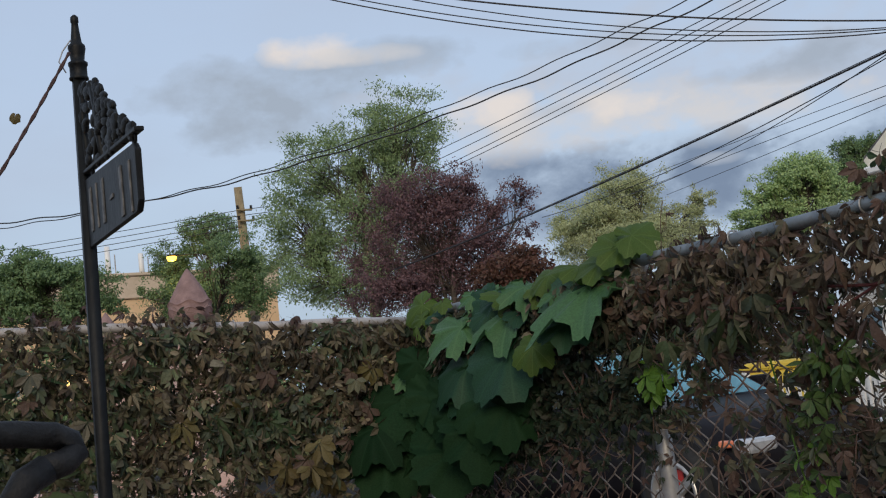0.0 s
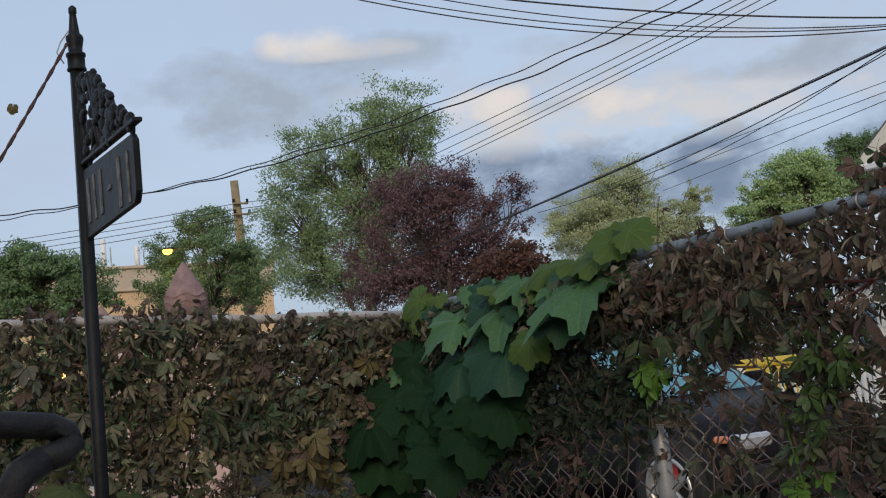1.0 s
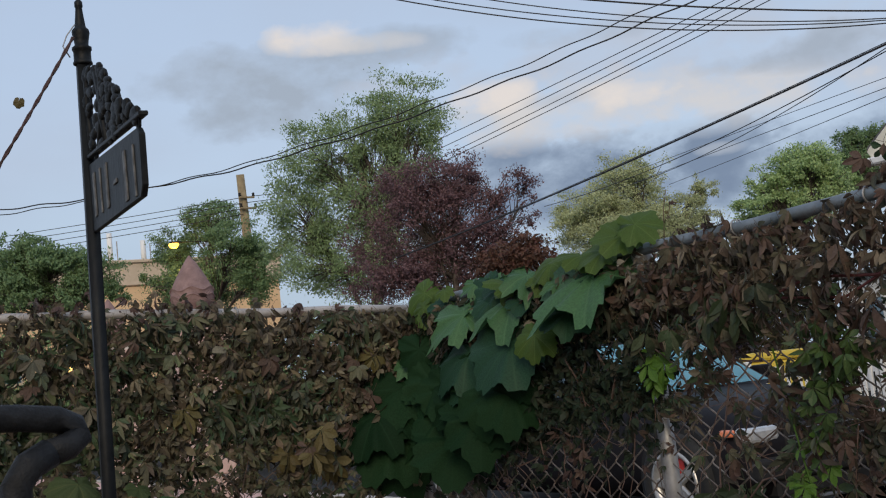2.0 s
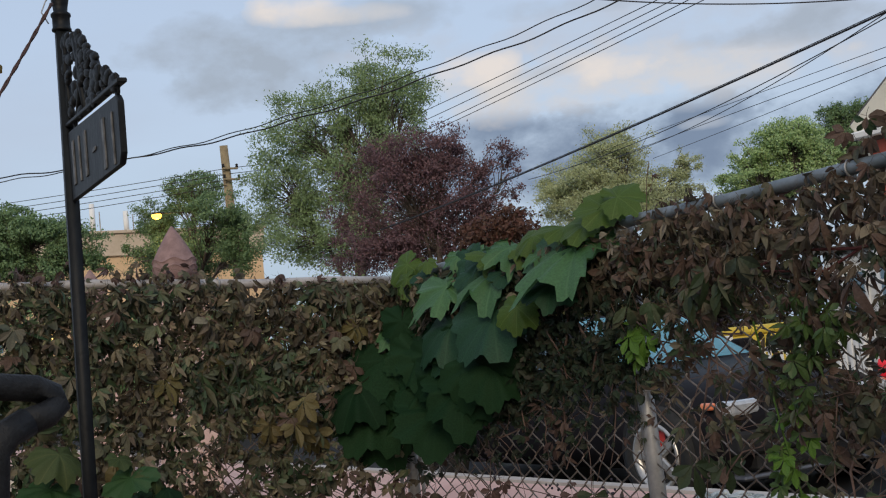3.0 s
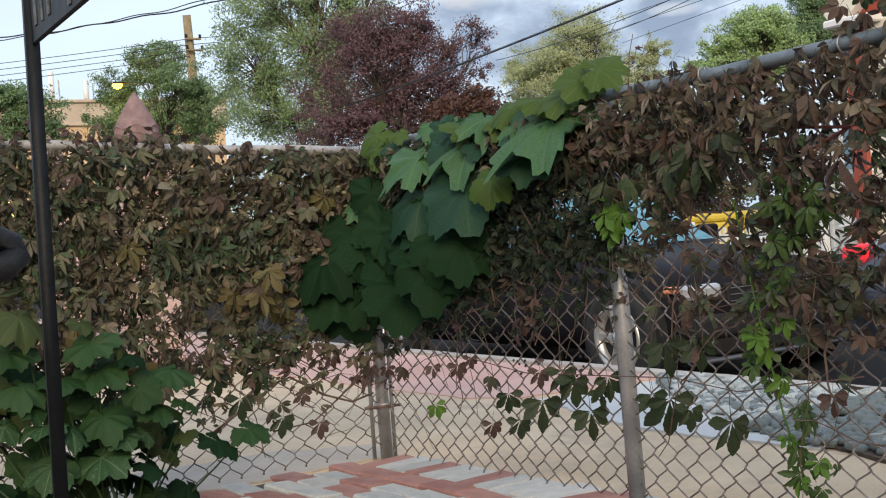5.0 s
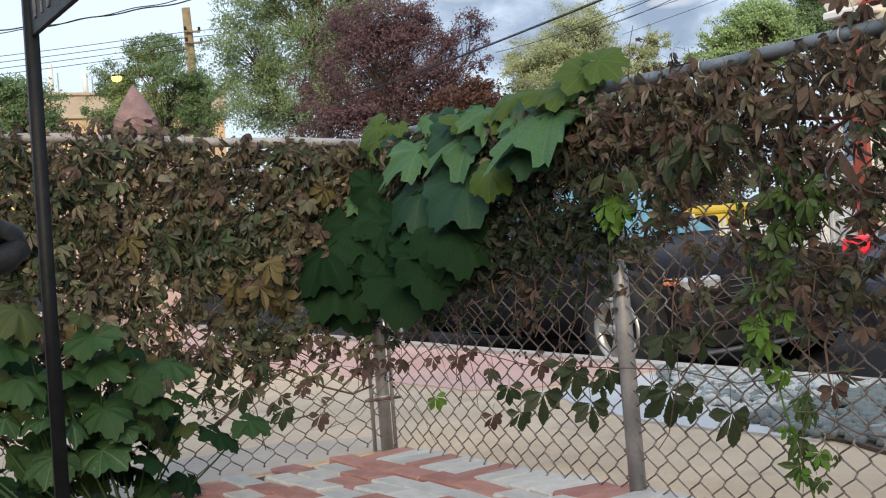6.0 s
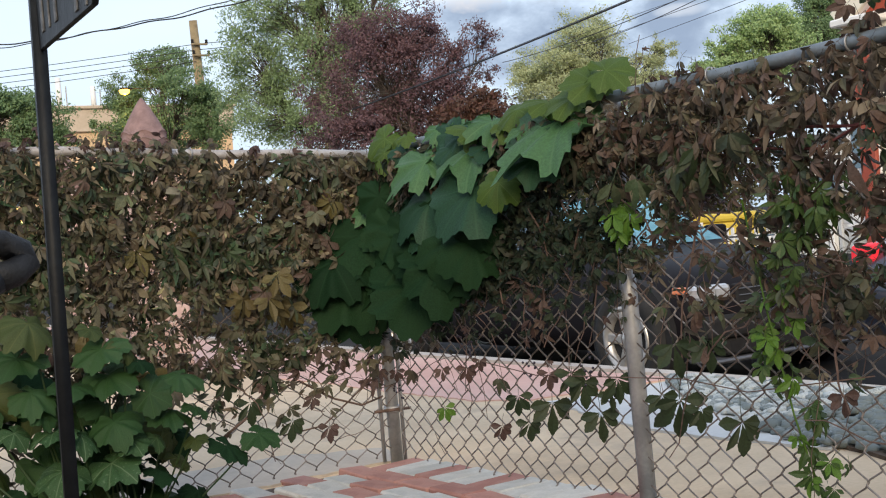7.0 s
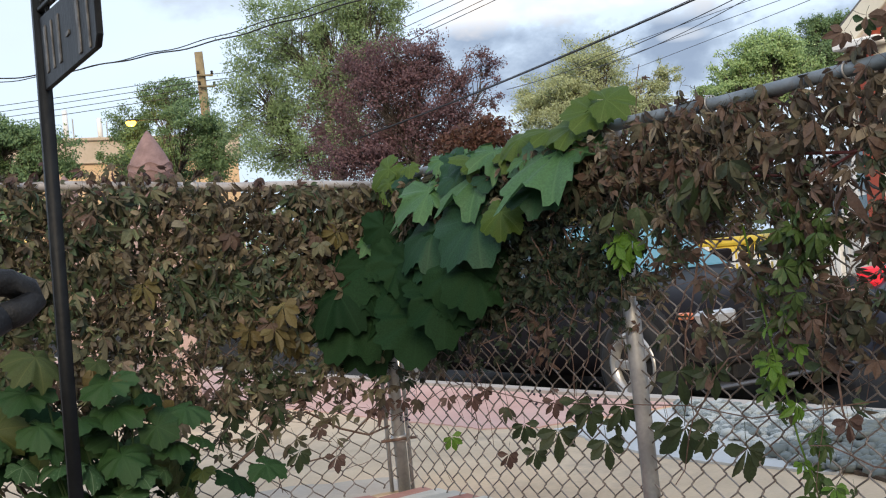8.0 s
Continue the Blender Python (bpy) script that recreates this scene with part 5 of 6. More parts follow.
pillar((0.40, 3.60, 0.0), "pink stone gate pillar with an artichoke finial", 1.46)
pillar((0.95, 7.58, 0.0), "distant pink stone gate pillar with an artichoke finial", 1.58)


# ---- cars ----
def loft(sections):
    """A body through cross-sections (y, half width, bottom, top)."""
    verts, faces, n = [], [], 20
    for y, w, lo, hi in sections:
        mid, half = (lo + hi) / 2, (hi - lo) / 2
        for j in range(n):
            a = 2 * math.pi * (j + 0.5) / n
            c, s = math.cos(a), math.sin(a)
            x = w * math.copysign(abs(c) ** 0.42, c)
            z = mid + half * math.copysign(abs(s) ** 0.42, s)
            if s > 0:
                x *= 1 - 0.06 * s
            verts.append((x, y, z))
    for k in range(len(sections) - 1):
        for j in range(n):
            a, b = k * n + j, k * n + (j + 1) % n
            faces.append((a, b, b + n, a + n))
    faces.append(tuple(range(n))[::-1])
    faces.append(tuple(range((len(sections) - 1) * n, len(sections) * n)))
    return verts, faces


def car(place, turn, paint, label, screen):
    """A saloon, nose towards its own -y, wheels on z = 0."""
    c = thing("car", label, "car", place, turn=turn)
    body = part("body", mesh_of("body", *loft([(0.0, 0.70, 0.34, 0.66), (0.05, 0.80, 0.25, 0.74), (0.18, 0.88, 0.22, 0.83), (0.7, 0.915, 0.21, 0.92), (1.25, 0.92, 0.21, 0.98), (2.4, 0.925, 0.21, 1.0),
                                                 (3.6, 0.92, 0.21, 1.02), (4.25, 0.90, 0.23, 1.0), (4.6, 0.85, 0.28, 0.93), (4.7, 0.74, 0.36, 0.82)]), paint, True), None, c)
    cabin = [(-0.80, 1.22, 0.96), (0.80, 1.22, 0.96), (0.60, 1.98, 1.42), (-0.60, 1.98, 1.42), (0.62, 3.35, 1.43), (-0.62, 3.35, 1.43), (0.74, 4.28, 0.98), (-0.74, 4.28, 0.98), (0.86, 1.7, 0.98), (-0.86, 1.7, 0.98), (0.86, 3.7, 0.99), (-0.86, 3.7, 0.99)]
    bm = bmesh.new()
    vs = [bm.verts.new(v) for v in cabin]
    for f in ((0, 1, 2, 3), (3, 2, 4, 5), (5, 4, 6, 7), (1, 8, 2), (8, 10, 4, 2), (10, 6, 4), (0, 3, 9), (9, 3, 5, 11), (11, 5, 7)):
        bm.faces.new([vs[k] for k in f])
    bmesh.ops.recalc_face_normals(bm, faces=bm.faces[:])
    bmesh.ops.bevel(bm, geom=[e for e in bm.edges if not e.is_boundary], offset=0.05, segments=3, affect="EDGES")
    part("cabin", bm, paint, c, smooth=True)

    def pane(name, corners, lift, material=DARK_GLASS, note=""):
        centre = sum((Vector(q) for q in corners), Vector()) / len(corners)
        nrm = (Vector(corners[1]) - Vector(corners[0])).cross(Vector(corners[2]) - Vector(corners[0])).normalized()
        if nrm.dot(centre - Vector((0, 2.7, 0.9))) < 0:
            nrm = -nrm
        bmx = bmesh.new()
        ring = [bmx.verts.new(centre + (Vector(q) - centre) * 0.88 + nrm * lift) for q in corners]
        f = bmx.faces.new(ring)
        bmesh.ops.solidify(bmx, geom=[f], thickness=0.006)
        part(name, bmx, material, c, note)

    pane("windscreen", [cabin[0], cabin[1], cabin[2], cabin[3]], 0.008, screen, "coloured windscreen")
    pane("rear_window", [cabin[5], cabin[4], cabin[6], cabin[7]], 0.008)
    for s in (1, -1):
        def q(x, y, z):
            return (s * x, y, z)

        pane("side_window", [q(0.85, 1.62, 1.0), q(0.86, 2.55, 1.0), q(0.625, 2.55, 1.41), q(0.61, 2.02, 1.40)], 0.012)
        pane("side_window", [q(0.86, 2.68, 1.0), q(0.86, 3.6, 1.01), q(0.63, 3.3, 1.41), q(0.625, 2.68, 1.41)], 0.012)
        part("trim_strip", box((s * 0.925 - 0.008, 0.9, 0.985), (s * 0.925 + 0.008, 4.1, 1.0)), CHROME, c, "chrome waist strip")
        part("mirror", box((s * 0.98 - 0.09, 1.55, 0.98), (s * 0.98 + 0.09, 1.68, 1.11), 0.03, 2), paint, c)
        part("door_handle", box((s * 0.935 - 0.012, 2.35, 0.80), (s * 0.935 + 0.012, 2.52, 0.825), 0.005), CHROME, c)
        for y in (0.60, 3.75):
            arch = bmesh.new()
            bmesh.ops.create_cone(arch, cap_ends=True, segments=28, radius1=0.42, radius2=0.42, depth=0.12)
            part("wheel_arch", arch, BLACK_PLASTIC, c, m=Matrix.Translation((s * 0.872, y, 0.375)) @ pose(0, 0, 0, 0, 90, 0))
            w = part("wheel", mesh_of("tyre", *lathe([(0.20, -0.10), (0.30, -0.11), (0.335, -0.09), (0.345, 0), (0.335, 0.09), (0.30, 0.11), (0.225, 0.105), (0.225, 0.02)], 32, False), RUBBER, True), None, c, "black tyre on a five-spoke alloy rim", m=Matrix.Translation((s * 0.865, y, 0.369)) @ pose(0, 0, 0, 0, 90 * s, 0) @ Matrix.Scale(1.07, 4))
            part("rim", mesh_of("rim", *lathe([(0.215, 0.06), (0.228, 0.112), (0.205, 0.116), (0.178, 0.085), (0.176, 0.05)], 32, False), ALLOY, True), None, w)
            for k in range(5):
                part("spoke", box((0.03, -0.034, 0.066), (0.213, 0.034, 0.1), 0.012), ALLOY, w, m=pose(0, 0, 0, 0, 0, 72 * k + 15))
            part("hub", mesh_of("hub", *lathe([(0.055, 0.06), (0.055, 0.1), (0.04, 0.112), (0.01, 0.114)], 16), ALLOY, True), None, w)
            part("wheel_disc", mesh_of("wheel_disc", *lathe([(0.205, 0.03), (0.05, 0.034), (0.01, 0.034)], 24), BLACK_PLASTIC, True), None, w)
            part("brake", box((0.06, -0.07, 0.055), (0.17, 0.05, 0.066), 0.008), RED_METAL, w)
        lamp = box((s * 0.66 - 0.14, -0.005, 0.62), (s * 0.66 + 0.14, 0.16, 0.73), 0.03, 2)
        part("headlight", lamp, CLEAR_LENS, c)
        part("indicator", box((s * 0.868 - 0.025, 0.08, 0.68), (s * 0.868 + 0.025, 0.19, 0.73), 0.012, 2), AMBER, c)
        part("tail_light", box((s * 0.71 - 0.13, 4.50, 0.77), (s * 0.71 + 0.13, 4.69, 0.88), 0.03, 2), RED_LENS, c)
    part("grille", box((-0.48, -0.012, 0.56), (0.48, 0.05, 0.72), 0.012), BLACK_PLASTIC, c)
    for k in range(3):
        part("grille_bar", box((-0.46, -0.022, 0.59 + k * 0.045), (0.46, -0.006, 0.598 + k * 0.045), 0.003), GREY_TRIM, c)
    part("bumper", box((-0.80, -0.06, 0.36), (0.80, 0.12, 0.52), 0.04, 3), BLACK_PLASTIC, c)
    part("lower_grille", box((-0.62, -0.03, 0.24), (0.62, 0.1, 0.36), 0.02), BLACK_PLASTIC, c)
    part("splitter", box((-0.78, -0.05, 0.195), (0.78, 0.2, 0.225), 0.012), GREY_TRIM, c, "grey lower lip")
    part("bumper", box((-0.82, 4.6, 0.36), (0.82, 4.76, 0.56), 0.04, 3), paint, c)
    plate = part("number_plate", box((-0.16, 4.764, 0.40), (0.16, 4.774, 0.50), 0.004), WHITE, c)
    part("bar", box((-0.12, 4.772, 0.43), (0.12, 4.777, 0.47)), CAR_NAVY, plate, "dark bar")
    return c


car((4.42, 2.09, -0.4), 0, CAR_BLUE, "near-black saloon car parked behind the fence", SKY_GLASS)
second = car((4.44, -3.86, -0.4), 0, CAR_NAVY, "slate blue car with red tail lights parked ahead of another", DARK_GLASS)
second.scale = (1.0, 1.0, 1.10)


# ---- house across the street ----
house = thing("house", "cream house with red trim and a gabled porch", "house", (10.6, 2.42, -0.4))
part("wall", box((0.0, -4.1, 0.0), (7.0, 4.0, 3.45)), CREAM, house)
boards = Heap()
for k in range(17):
    bmx = box((-0.02, -4.1, 0.02 + 0.2 * k), (0.0, 4.0, 0.195 + 0.2 * k), 0.006)
    boards.add([v.co.copy() for v in bmx.verts], [tuple(v.index for v in f.verts) for f in bmx.faces])
    bmx.free()
part("siding", boards.mesh("siding", CREAM), None, house, "cream horizontal siding")
bm = bmesh.new()
tri = [(4.05, 3.45), (-4.05, 3.45), (0, 6.37)]
f1 = [bm.verts.new((-0.01, y, z)) for y, z in tri]
f2 = [bm.verts.new((6.9, y, z)) for y, z in tri]
bm.faces.new(f1)
bm.faces.new(f2[::-1])
for k in range(3):
    j = (k + 1) % 3
    bm.faces.new((f1[j], f1[k], f2[k], f2[j]))
bmesh.ops.recalc_face_normals(bm, faces=bm.faces[:])
part("gable", bm, RED_PAINT, house, "red painted gable")
pitch = math.degrees(math.atan2(2.92, 4.05))
for s in (1, -1):
    part("roof", box((-0.16, 0.0, 0.0), (7.3, 4.92, 0.10), 0.01), ROOF, house, m=Matrix.Translation((0, 0, 6.40)) @ (pose(0, 0, 0, -pitch, 0, 0) if s > 0 else Matrix.Diagonal((1, -1, 1, 1)) @ pose(0, 0, 0, -pitch, 0, 0)))
    rake = box((-0.22, 0.0, -0.26), (-0.14, 4.92, 0.02), 0.01)
    part("rake_board", rake, CREAM, house, m=Matrix.Translation((0, 0, 6.42)) @ (pose(0, 0, 0, -pitch, 0, 0) if s > 0 else Matrix.Diagonal((1, -1, 1, 1)) @ pose(0, 0, 0, -pitch, 0, 0)))
    part("soffit", box((-0.15, 0.0, -0.24), (0.0, 4.8, -0.20)), WHITE, house, m=Matrix.Translation((0, 0, 6.42)) @ (pose(0, 0, 0, -pitch, 0, 0) if s > 0 else Matrix.Diagonal((1, -1, 1, 1)) @ pose(0, 0, 0, -pitch, 0, 0)))
    part("eave_return", box((-0.30, s * 3.62 - 0.34, 3.36), (0.02, s * 3.62 + 0.34, 3.46), 0.02), WHITE, house)
for y in (3.67, 1.2, -1.2, -3.5):
    part("column", box((-0.12, y - 0.12, 0.0), (-0.02, y + 0.12, 3.36), 0.01), RED_PAINT, house)
for y, z in ((2.4, 1.1), (0.0, 1.1), (-2.4, 1.1), (3.78, 1.0)):
    half = 0.5 if y < 3.7 else 0.16
    window = part("window", box((-0.06, y - half - 0.09, z - 0.09), (-0.021, y + half + 0.09, z + 1.25), 0.01), WHITE, house)
    for k in range(2):
        part("pane", box((-0.072, y - half, z + 0.02 + 0.58 * k), (-0.062, y + half, z + 0.54 + 0.58 * k)), PANE, window)
    part("sill", box((-0.12, y - half - 0.13, z - 0.14), (-0.02, y + half + 0.13, z - 0.095), 0.008), WHITE, window)
garage = thing("garage", "low white clapboard garage behind the street", "garage", (20.0, 13.87, -0.4))
wide = 1.74
part("wall", box((0.0, 0.0, 0.0), (5.0, wide, 2.55)), WHITE, garage)
for k in range(12):
    part("board", box((-0.03, 0.0, 0.05 + 0.205 * k), (-0.002, wide, 0.245 + 0.205 * k), 0.006), WHITE, garage)
part("roof", box((-0.25, -0.2, 2.55), (5.2, wide + 0.2, 2.70), 0.02), ROOF, garage)
door = part("door", box((-0.07, wide * 0.36, 0.0), (-0.031, wide * 0.66, 2.05), 0.01), PANE, garage, "dark glazed garage door")
part("door_frame", box((-0.09, wide * 0.36 - 0.1, 0.0), (-0.032, wide * 0.36 - 0.004, 2.15), 0.01), WHITE, door)
part("door_frame", box((-0.09, wide * 0.66 + 0.004, 0.0), (-0.032, wide * 0.66 + 0.1, 2.15), 0.01), WHITE, door)
fence2 = thing("picket_fence", "white picket fence beside the house", "fence", (10.55, 6.75, -0.4))
for k in range(22):
    part("picket", box((-0.012, 0.11 * k, 0.05), (0.012, 0.11 * k + 0.055, 0.95), 0.004), WHITE, fence2)
for z in (0.22, 0.78):
    part("rail", box((0.012, -0.02, z), (0.045, 2.42, z + 0.07), 0.004), WHITE, fence2)
for y in (-0.02, 2.40):
    part("post", box((-0.04, y, 0.0), (0.05, y + 0.09, 1.05), 0.008), WHITE, fence2)
bin_thing = thing("storage_bin", "yellow plastic storage bin beside the picket fence", "bin", (11.9, 9.9, -0.4), turn=30)
part("tub", box((-0.35, -0.48, 0.0), (0.35, 0.48, 1.02), 0.04, 2), YELLOW, bin_thing)
part("lid", box((-0.38, -0.51, 1.02), (0.38, 0.51, 1.16), 0.05, 2), YELLOW, bin_thing)


# ---- building, pole, lamp and wires ----
block_b = thing("flat_roofed_building", "lamplit peach stucco building with flat parapet roof and one lit window", "building", (8.0, 55.0, -0.4))
part("wall", box((0.0, 0.0, 0.0), (15.0, 12.0, 7.4)), STUCCO, block_b)
part("parapet", box((-0.15, -0.15, 7.4), (15.15, 12.15, 8.5), 0.04), PARAPET, block_b)
part("coping", box((-0.25, -0.25, 8.5), (15.25, 12.25, 8.66), 0.03), PARAPET, block_b)
for row in range(2):
    for k in range(5):
        x, z = 1.3 + 2.8 * k, 0.3 + 2.9 * row
        win = part("window", box((x - 0.62, -0.06, z - 0.08), (x + 0.62, 0.02, z + 1.68), 0.02), PARAPET, block_b)
        lit = row == 1 and k == 1
        part("pane", box((x - 0.5, -0.075, z), (x + 0.5, -0.062, z + 0.78)), LAMPLIT if lit else PANE, win, "window pane lit from inside" if lit else "")
        part("pane", box((x - 0.5, -0.075, z + 0.84), (x + 0.5, -0.062, z + 1.6)), PANE, win)
        part("sill", box((x - 0.72, -0.16, z - 0.18), (x + 0.72, 0.0, z - 0.085), 0.01), PARAPET, win)
for x, h in ((6.55, 1.5), (8.2, 1.1)):
    part("chimney_flue", mesh_of("chimney_flue", *rings([(x, 0.6, 8.6), (x, 0.6, 8.6 + h)], 0.13, 12), WHITE, True), None, block_b)
    part("antenna", mesh_of("antenna", *rings([(x + 0.35, 0.6, 8.6), (x + 0.35, 0.6, 9.1 + h * 0.4)], 0.03, 6), GALV), None, block_b)

pole = thing("utility_pole", "weathered yellow-brown timber utility pole", "utility pole", (11.0, 28.9, -0.4))
tube([(0.35, 0.25, 0), (0.05, 0.03, 4.2), (-0.25, -0.48, 7.65)], [0.17, 0.15, 0.115], 14, "shaft", TIMBER, pole)
part("crossarm", box((-0.36, -0.60, 6.64), (0.12, -0.52, 6.69), 0.01), TIMBER, pole)
part("crossarm", box((-0.38, -0.60, 6.95), (0.08, -0.52, 7.0), 0.01), TIMBER, pole)
for x, z in ((-0.33, 6.69), (0.1, 6.69), (-0.35, 7.0), (0.06, 7.0)):
    part("insulator", mesh_of("insulator", *lathe([(0.03, 0), (0.045, 0.03), (0.03, 0.06), (0.045, 0.09), (0.015, 0.11)], 10), BLACK_PLASTIC, True), None, pole, m=Matrix.Translation((x, -0.56, z)))
tube([(-0.1, -0.1, 5.5), (-0.7, -0.1, 5.72), (-1.3, 0.05, 5.85), (-1.85, 0.3, 5.88)], 0.013, 8, "lamp_arm", BLACK_PLASTIC, pole, "thin dark mast arm")
head = part("lamp_head", box((-2.20, 0.27, 5.85), (-1.86, 0.43, 5.91), 0.025, 2), BLACK_PLASTIC, pole)
part("lamp_lens", mesh_of("lamp_lens", *lathe([(0.02, -0.17), (0.12, -0.13), (0.17, -0.03), (0.15, 0.02)], 14), SODIUM, True), None, head, "glowing sodium lamp", m=Matrix.Translation((-2.08, 0.35, 5.84)) @ Matrix.Diagonal((0.85, 0.85, 0.75, 1)))
lamp_light = new("street_lamp_light", bpy.data.lights.new("street_lamp_light", "POINT"))
lamp_light.data.energy = 40
lamp_light.data.color = (1.0, 0.58, 0.16)
lamp_light.data.shadow_soft_size = 0.15
lamp_light.location = (8.92, 29.25, 5.15)

far_pole = thing("utility_pole", "timber utility pole behind the ash tree", "utility pole", (16.1, 31.15, -0.4))
tube([(0, 0, 0), (0, 0, 4.2), (-0.03, -0.02, 8.5)], [0.17, 0.15, 0.115], 14, "shaft", TIMBER, far_pole)
WIRES = (((3.28, 29.42, 6.50), (15.13, 12.69, 7.98), 0.95, 0.017), ((3.27, 29.45, 6.32), (14.73, 12.92, 8.05), 0.83, 0.0125),
         ((16.03, 30.97, 7.76), (14.25, 10.95, 7.39), 0.08, 0.010), ((16.02, 31.02, 7.43), (14.46, 10.83, 7.36), 0.08, 0.010),
         ((16.01, 31.08, 7.10), (14.68, 10.70, 7.34), 0.08, 0.010), ((16.00, 31.10, 6.96), (14.92, 10.56, 7.30), 0.08, 0.010),
         ((6.82, 12.51, 2.80), (5.43, 1.57, 3.06), 0.06, 0.0095))
WIRES_FAR = (((21.02, 28.20, 6.07), (14.83, 8.48, 5.69), 0.32, 0.011), ((23.09, 26.91, 6.40), (14.84, 8.46, 5.82), 0.34, 0.010), ((23.87, 28.73, 6.87), (16.52, 9.83, 5.55), -0.02, 0.007),
             ((24.52, 28.36, 6.69), (16.51, 9.86, 5.37), -0.02, 0.008), ((25.85, 27.57, 6.61), (16.51, 9.88, 5.25), 0.02, 0.008))
WIRES_TOP = (((3.78, 8.11, 5.45), (10.585, 4.16, 4.36), 0.41, 0.008), ((4.00, 7.98, 5.43), (10.585, 4.16, 4.36), 0.35, 0.007), ((4.55, 7.66, 5.35), (10.585, 4.16, 4.36), 0.30, 0.007), ((3.92, 8.00, 5.58), (10.585, 4.17, 4.34), 0.20, 0.011))


def cable(a, b, sag, radius, label):
    a, b = Vector(a), Vector(b)
    ob = thing("overhead_wire", label, "wire", a, group="overhead wires")
    d = b - a
    n = 90 if radius > 0.012 else 30
    sway = 0.02 if radius > 0.012 else 0.0
    pts = [d * (k / n) - Vector((0, 0, sag * 4 * (k / n) * (1 - k / n) + sway * (math.sin(k * 0.9) + 0.6 * math.sin(k * 0.37)))) for k in range(n + 1)]
    tube(pts, radius, 5, "strand", CABLE, ob)
    return ob


for a, b, sag, radius in WIRES:
    cable(a, b, sag, radius, "black twisted overhead cable above the driveway" if radius > 0.0105 or radius == 0.0095 else "thin black overhead wire")
cable((6.82, 12.52, 2.813), (5.43, 1.58, 3.073), 0.06, 0.0035, "thin messenger wire lashed to the cable")
for a, b, sag, radius in WIRES_FAR + WIRES_TOP:
    cable(a, b, sag, radius, "thin black overhead wire")
for k in range(4):
    z = 6.59 - 0.16 * k
    cable((4.11, 34.79, 6.47 - 0.18 * k), (10.76, 28.44, z), 0.04, 0.010, "thin wire running to the timber pole")
    if k < 3:
        cable((10.76, 28.44, z), (14.65, 28.38, 7.04 - 0.17 * k), 0.02, 0.010, "thin wire running to the timber pole")


# ---- trees ----
def tree(label, base, lobes, material, leaf, count, seed, trunk=0.12, sparse=0.0, wide=0.45, full=1.06, twigs=230):
    """A tree: tapered trunk, limbs to each lobe of the crown, twigs, and single leaves in clumps."""
    rr = np.random.default_rng(seed)
    r2 = random.Random(seed)
    t = thing("tree", label, "tree", base)
    b = Vector(base)
    local = [(Vector(l[:3]) - b, l[3] * full, l[4] * full) for l in lobes]
    top = sum((c for c, _, _ in local), Vector()) / len(local)
    fork = Vector((top.x * 0.75, top.y * 0.75, max(0.6, min(c.z - v for c, _, v in local) * 0.75)))
    high = max(local, key=lambda q: q[0].z)[0]
    part("trunk", mesh_of("trunk", *rings([Vector((0, 0, 0)), fork * 0.5 + Vector((0.05, 0, 0)), fork, fork.lerp(high, 0.55), high], [trunk * 1.25, trunk, trunk * 0.8, trunk * 0.45, trunk * 0.12], 10), BARK, True), None, t)
    limbs = Heap()
    total = sum(h * h * v for _, h, v in local)
    places, outs = [], []
    for c, h, v in local:
        start = fork.lerp(high, r2.uniform(0.0, 0.5))
        mid = start.lerp(c, 0.55) + Vector((r2.gauss(0, h * .15), r2.gauss(0, h * .15), h * 0.1))
        limbs.add(*rings([start, mid, c], [trunk * 0.42, trunk * 0.28, trunk * 0.12], 6))
        clumps = max(14, int(twigs * (h * h * v / total) * len(local) ** 0.5))
        share = int(count * h * h * v / total)
        cs = rr.normal(size=(clumps, 3))
        cs /= np.linalg.norm(cs, axis=1)[:, None]
        cs *= (rr.uniform(0.12, 1.15, size=(clumps, 1))) ** 0.6
        cs = cs * np.array([h, h, v]) * 0.93 + np.array(c)
        for q in cs:
            a = start.lerp(mid, r2.uniform(0.5, 1.0)).lerp(c, r2.uniform(0.0, 0.9))
            limbs.add(*rings([a, a.lerp(Vector(q), 0.5) + Vector((r2.gauss(0, .05), r2.gauss(0, .05), 0.03)), Vector(q)], [trunk * 0.11, trunk * 0.07, trunk * 0.03], 3, False))
        pick = rr.integers(0, clumps, size=share)
        spread = rr.normal(size=(share, 3)) * np.array([h, h, v * 0.75]) * 0.125
        places.append(cs[pick] + spread)
        away = cs[pick] + spread * 1.5 - np.array(c)
        outs.append(away / np.linalg.norm(away, axis=1)[:, None])
    part("limb", limbs.mesh("limb", BARK, True), None, t)
    pos, out = np.concatenate(places), np.concatenate(outs)
    if sparse:
        keep = np.array([noise.noise(Vector(p) * 1.6 + Vector((seed, 0, 0))) > -0.32 + sparse * rr.random() for p in pos])
        pos, out = pos[keep], out[keep]
    n = len(pos)
    tip = rr.normal(size=(n, 3)) + np.array([0, 0, -0.55])
    tip /= np.linalg.norm(tip, axis=1)[:, None]
    nrm = rr.normal(size=(n, 3)) * 0.75 + out[:n] * 1.3 + np.array([0, 0, 0.45])
    sidev = np.cross(tip, nrm)
    sidev /= np.linalg.norm(sidev, axis=1)[:, None]
    nn = np.cross(sidev, tip)
    size = leaf * rr.uniform(0.7, 1.25, size=(n, 1))
    v0 = pos
    v1 = pos + tip * size * 0.5 + sidev * size * wide * 0.5 + nn * size * 0.07
    v2 = pos + tip * size
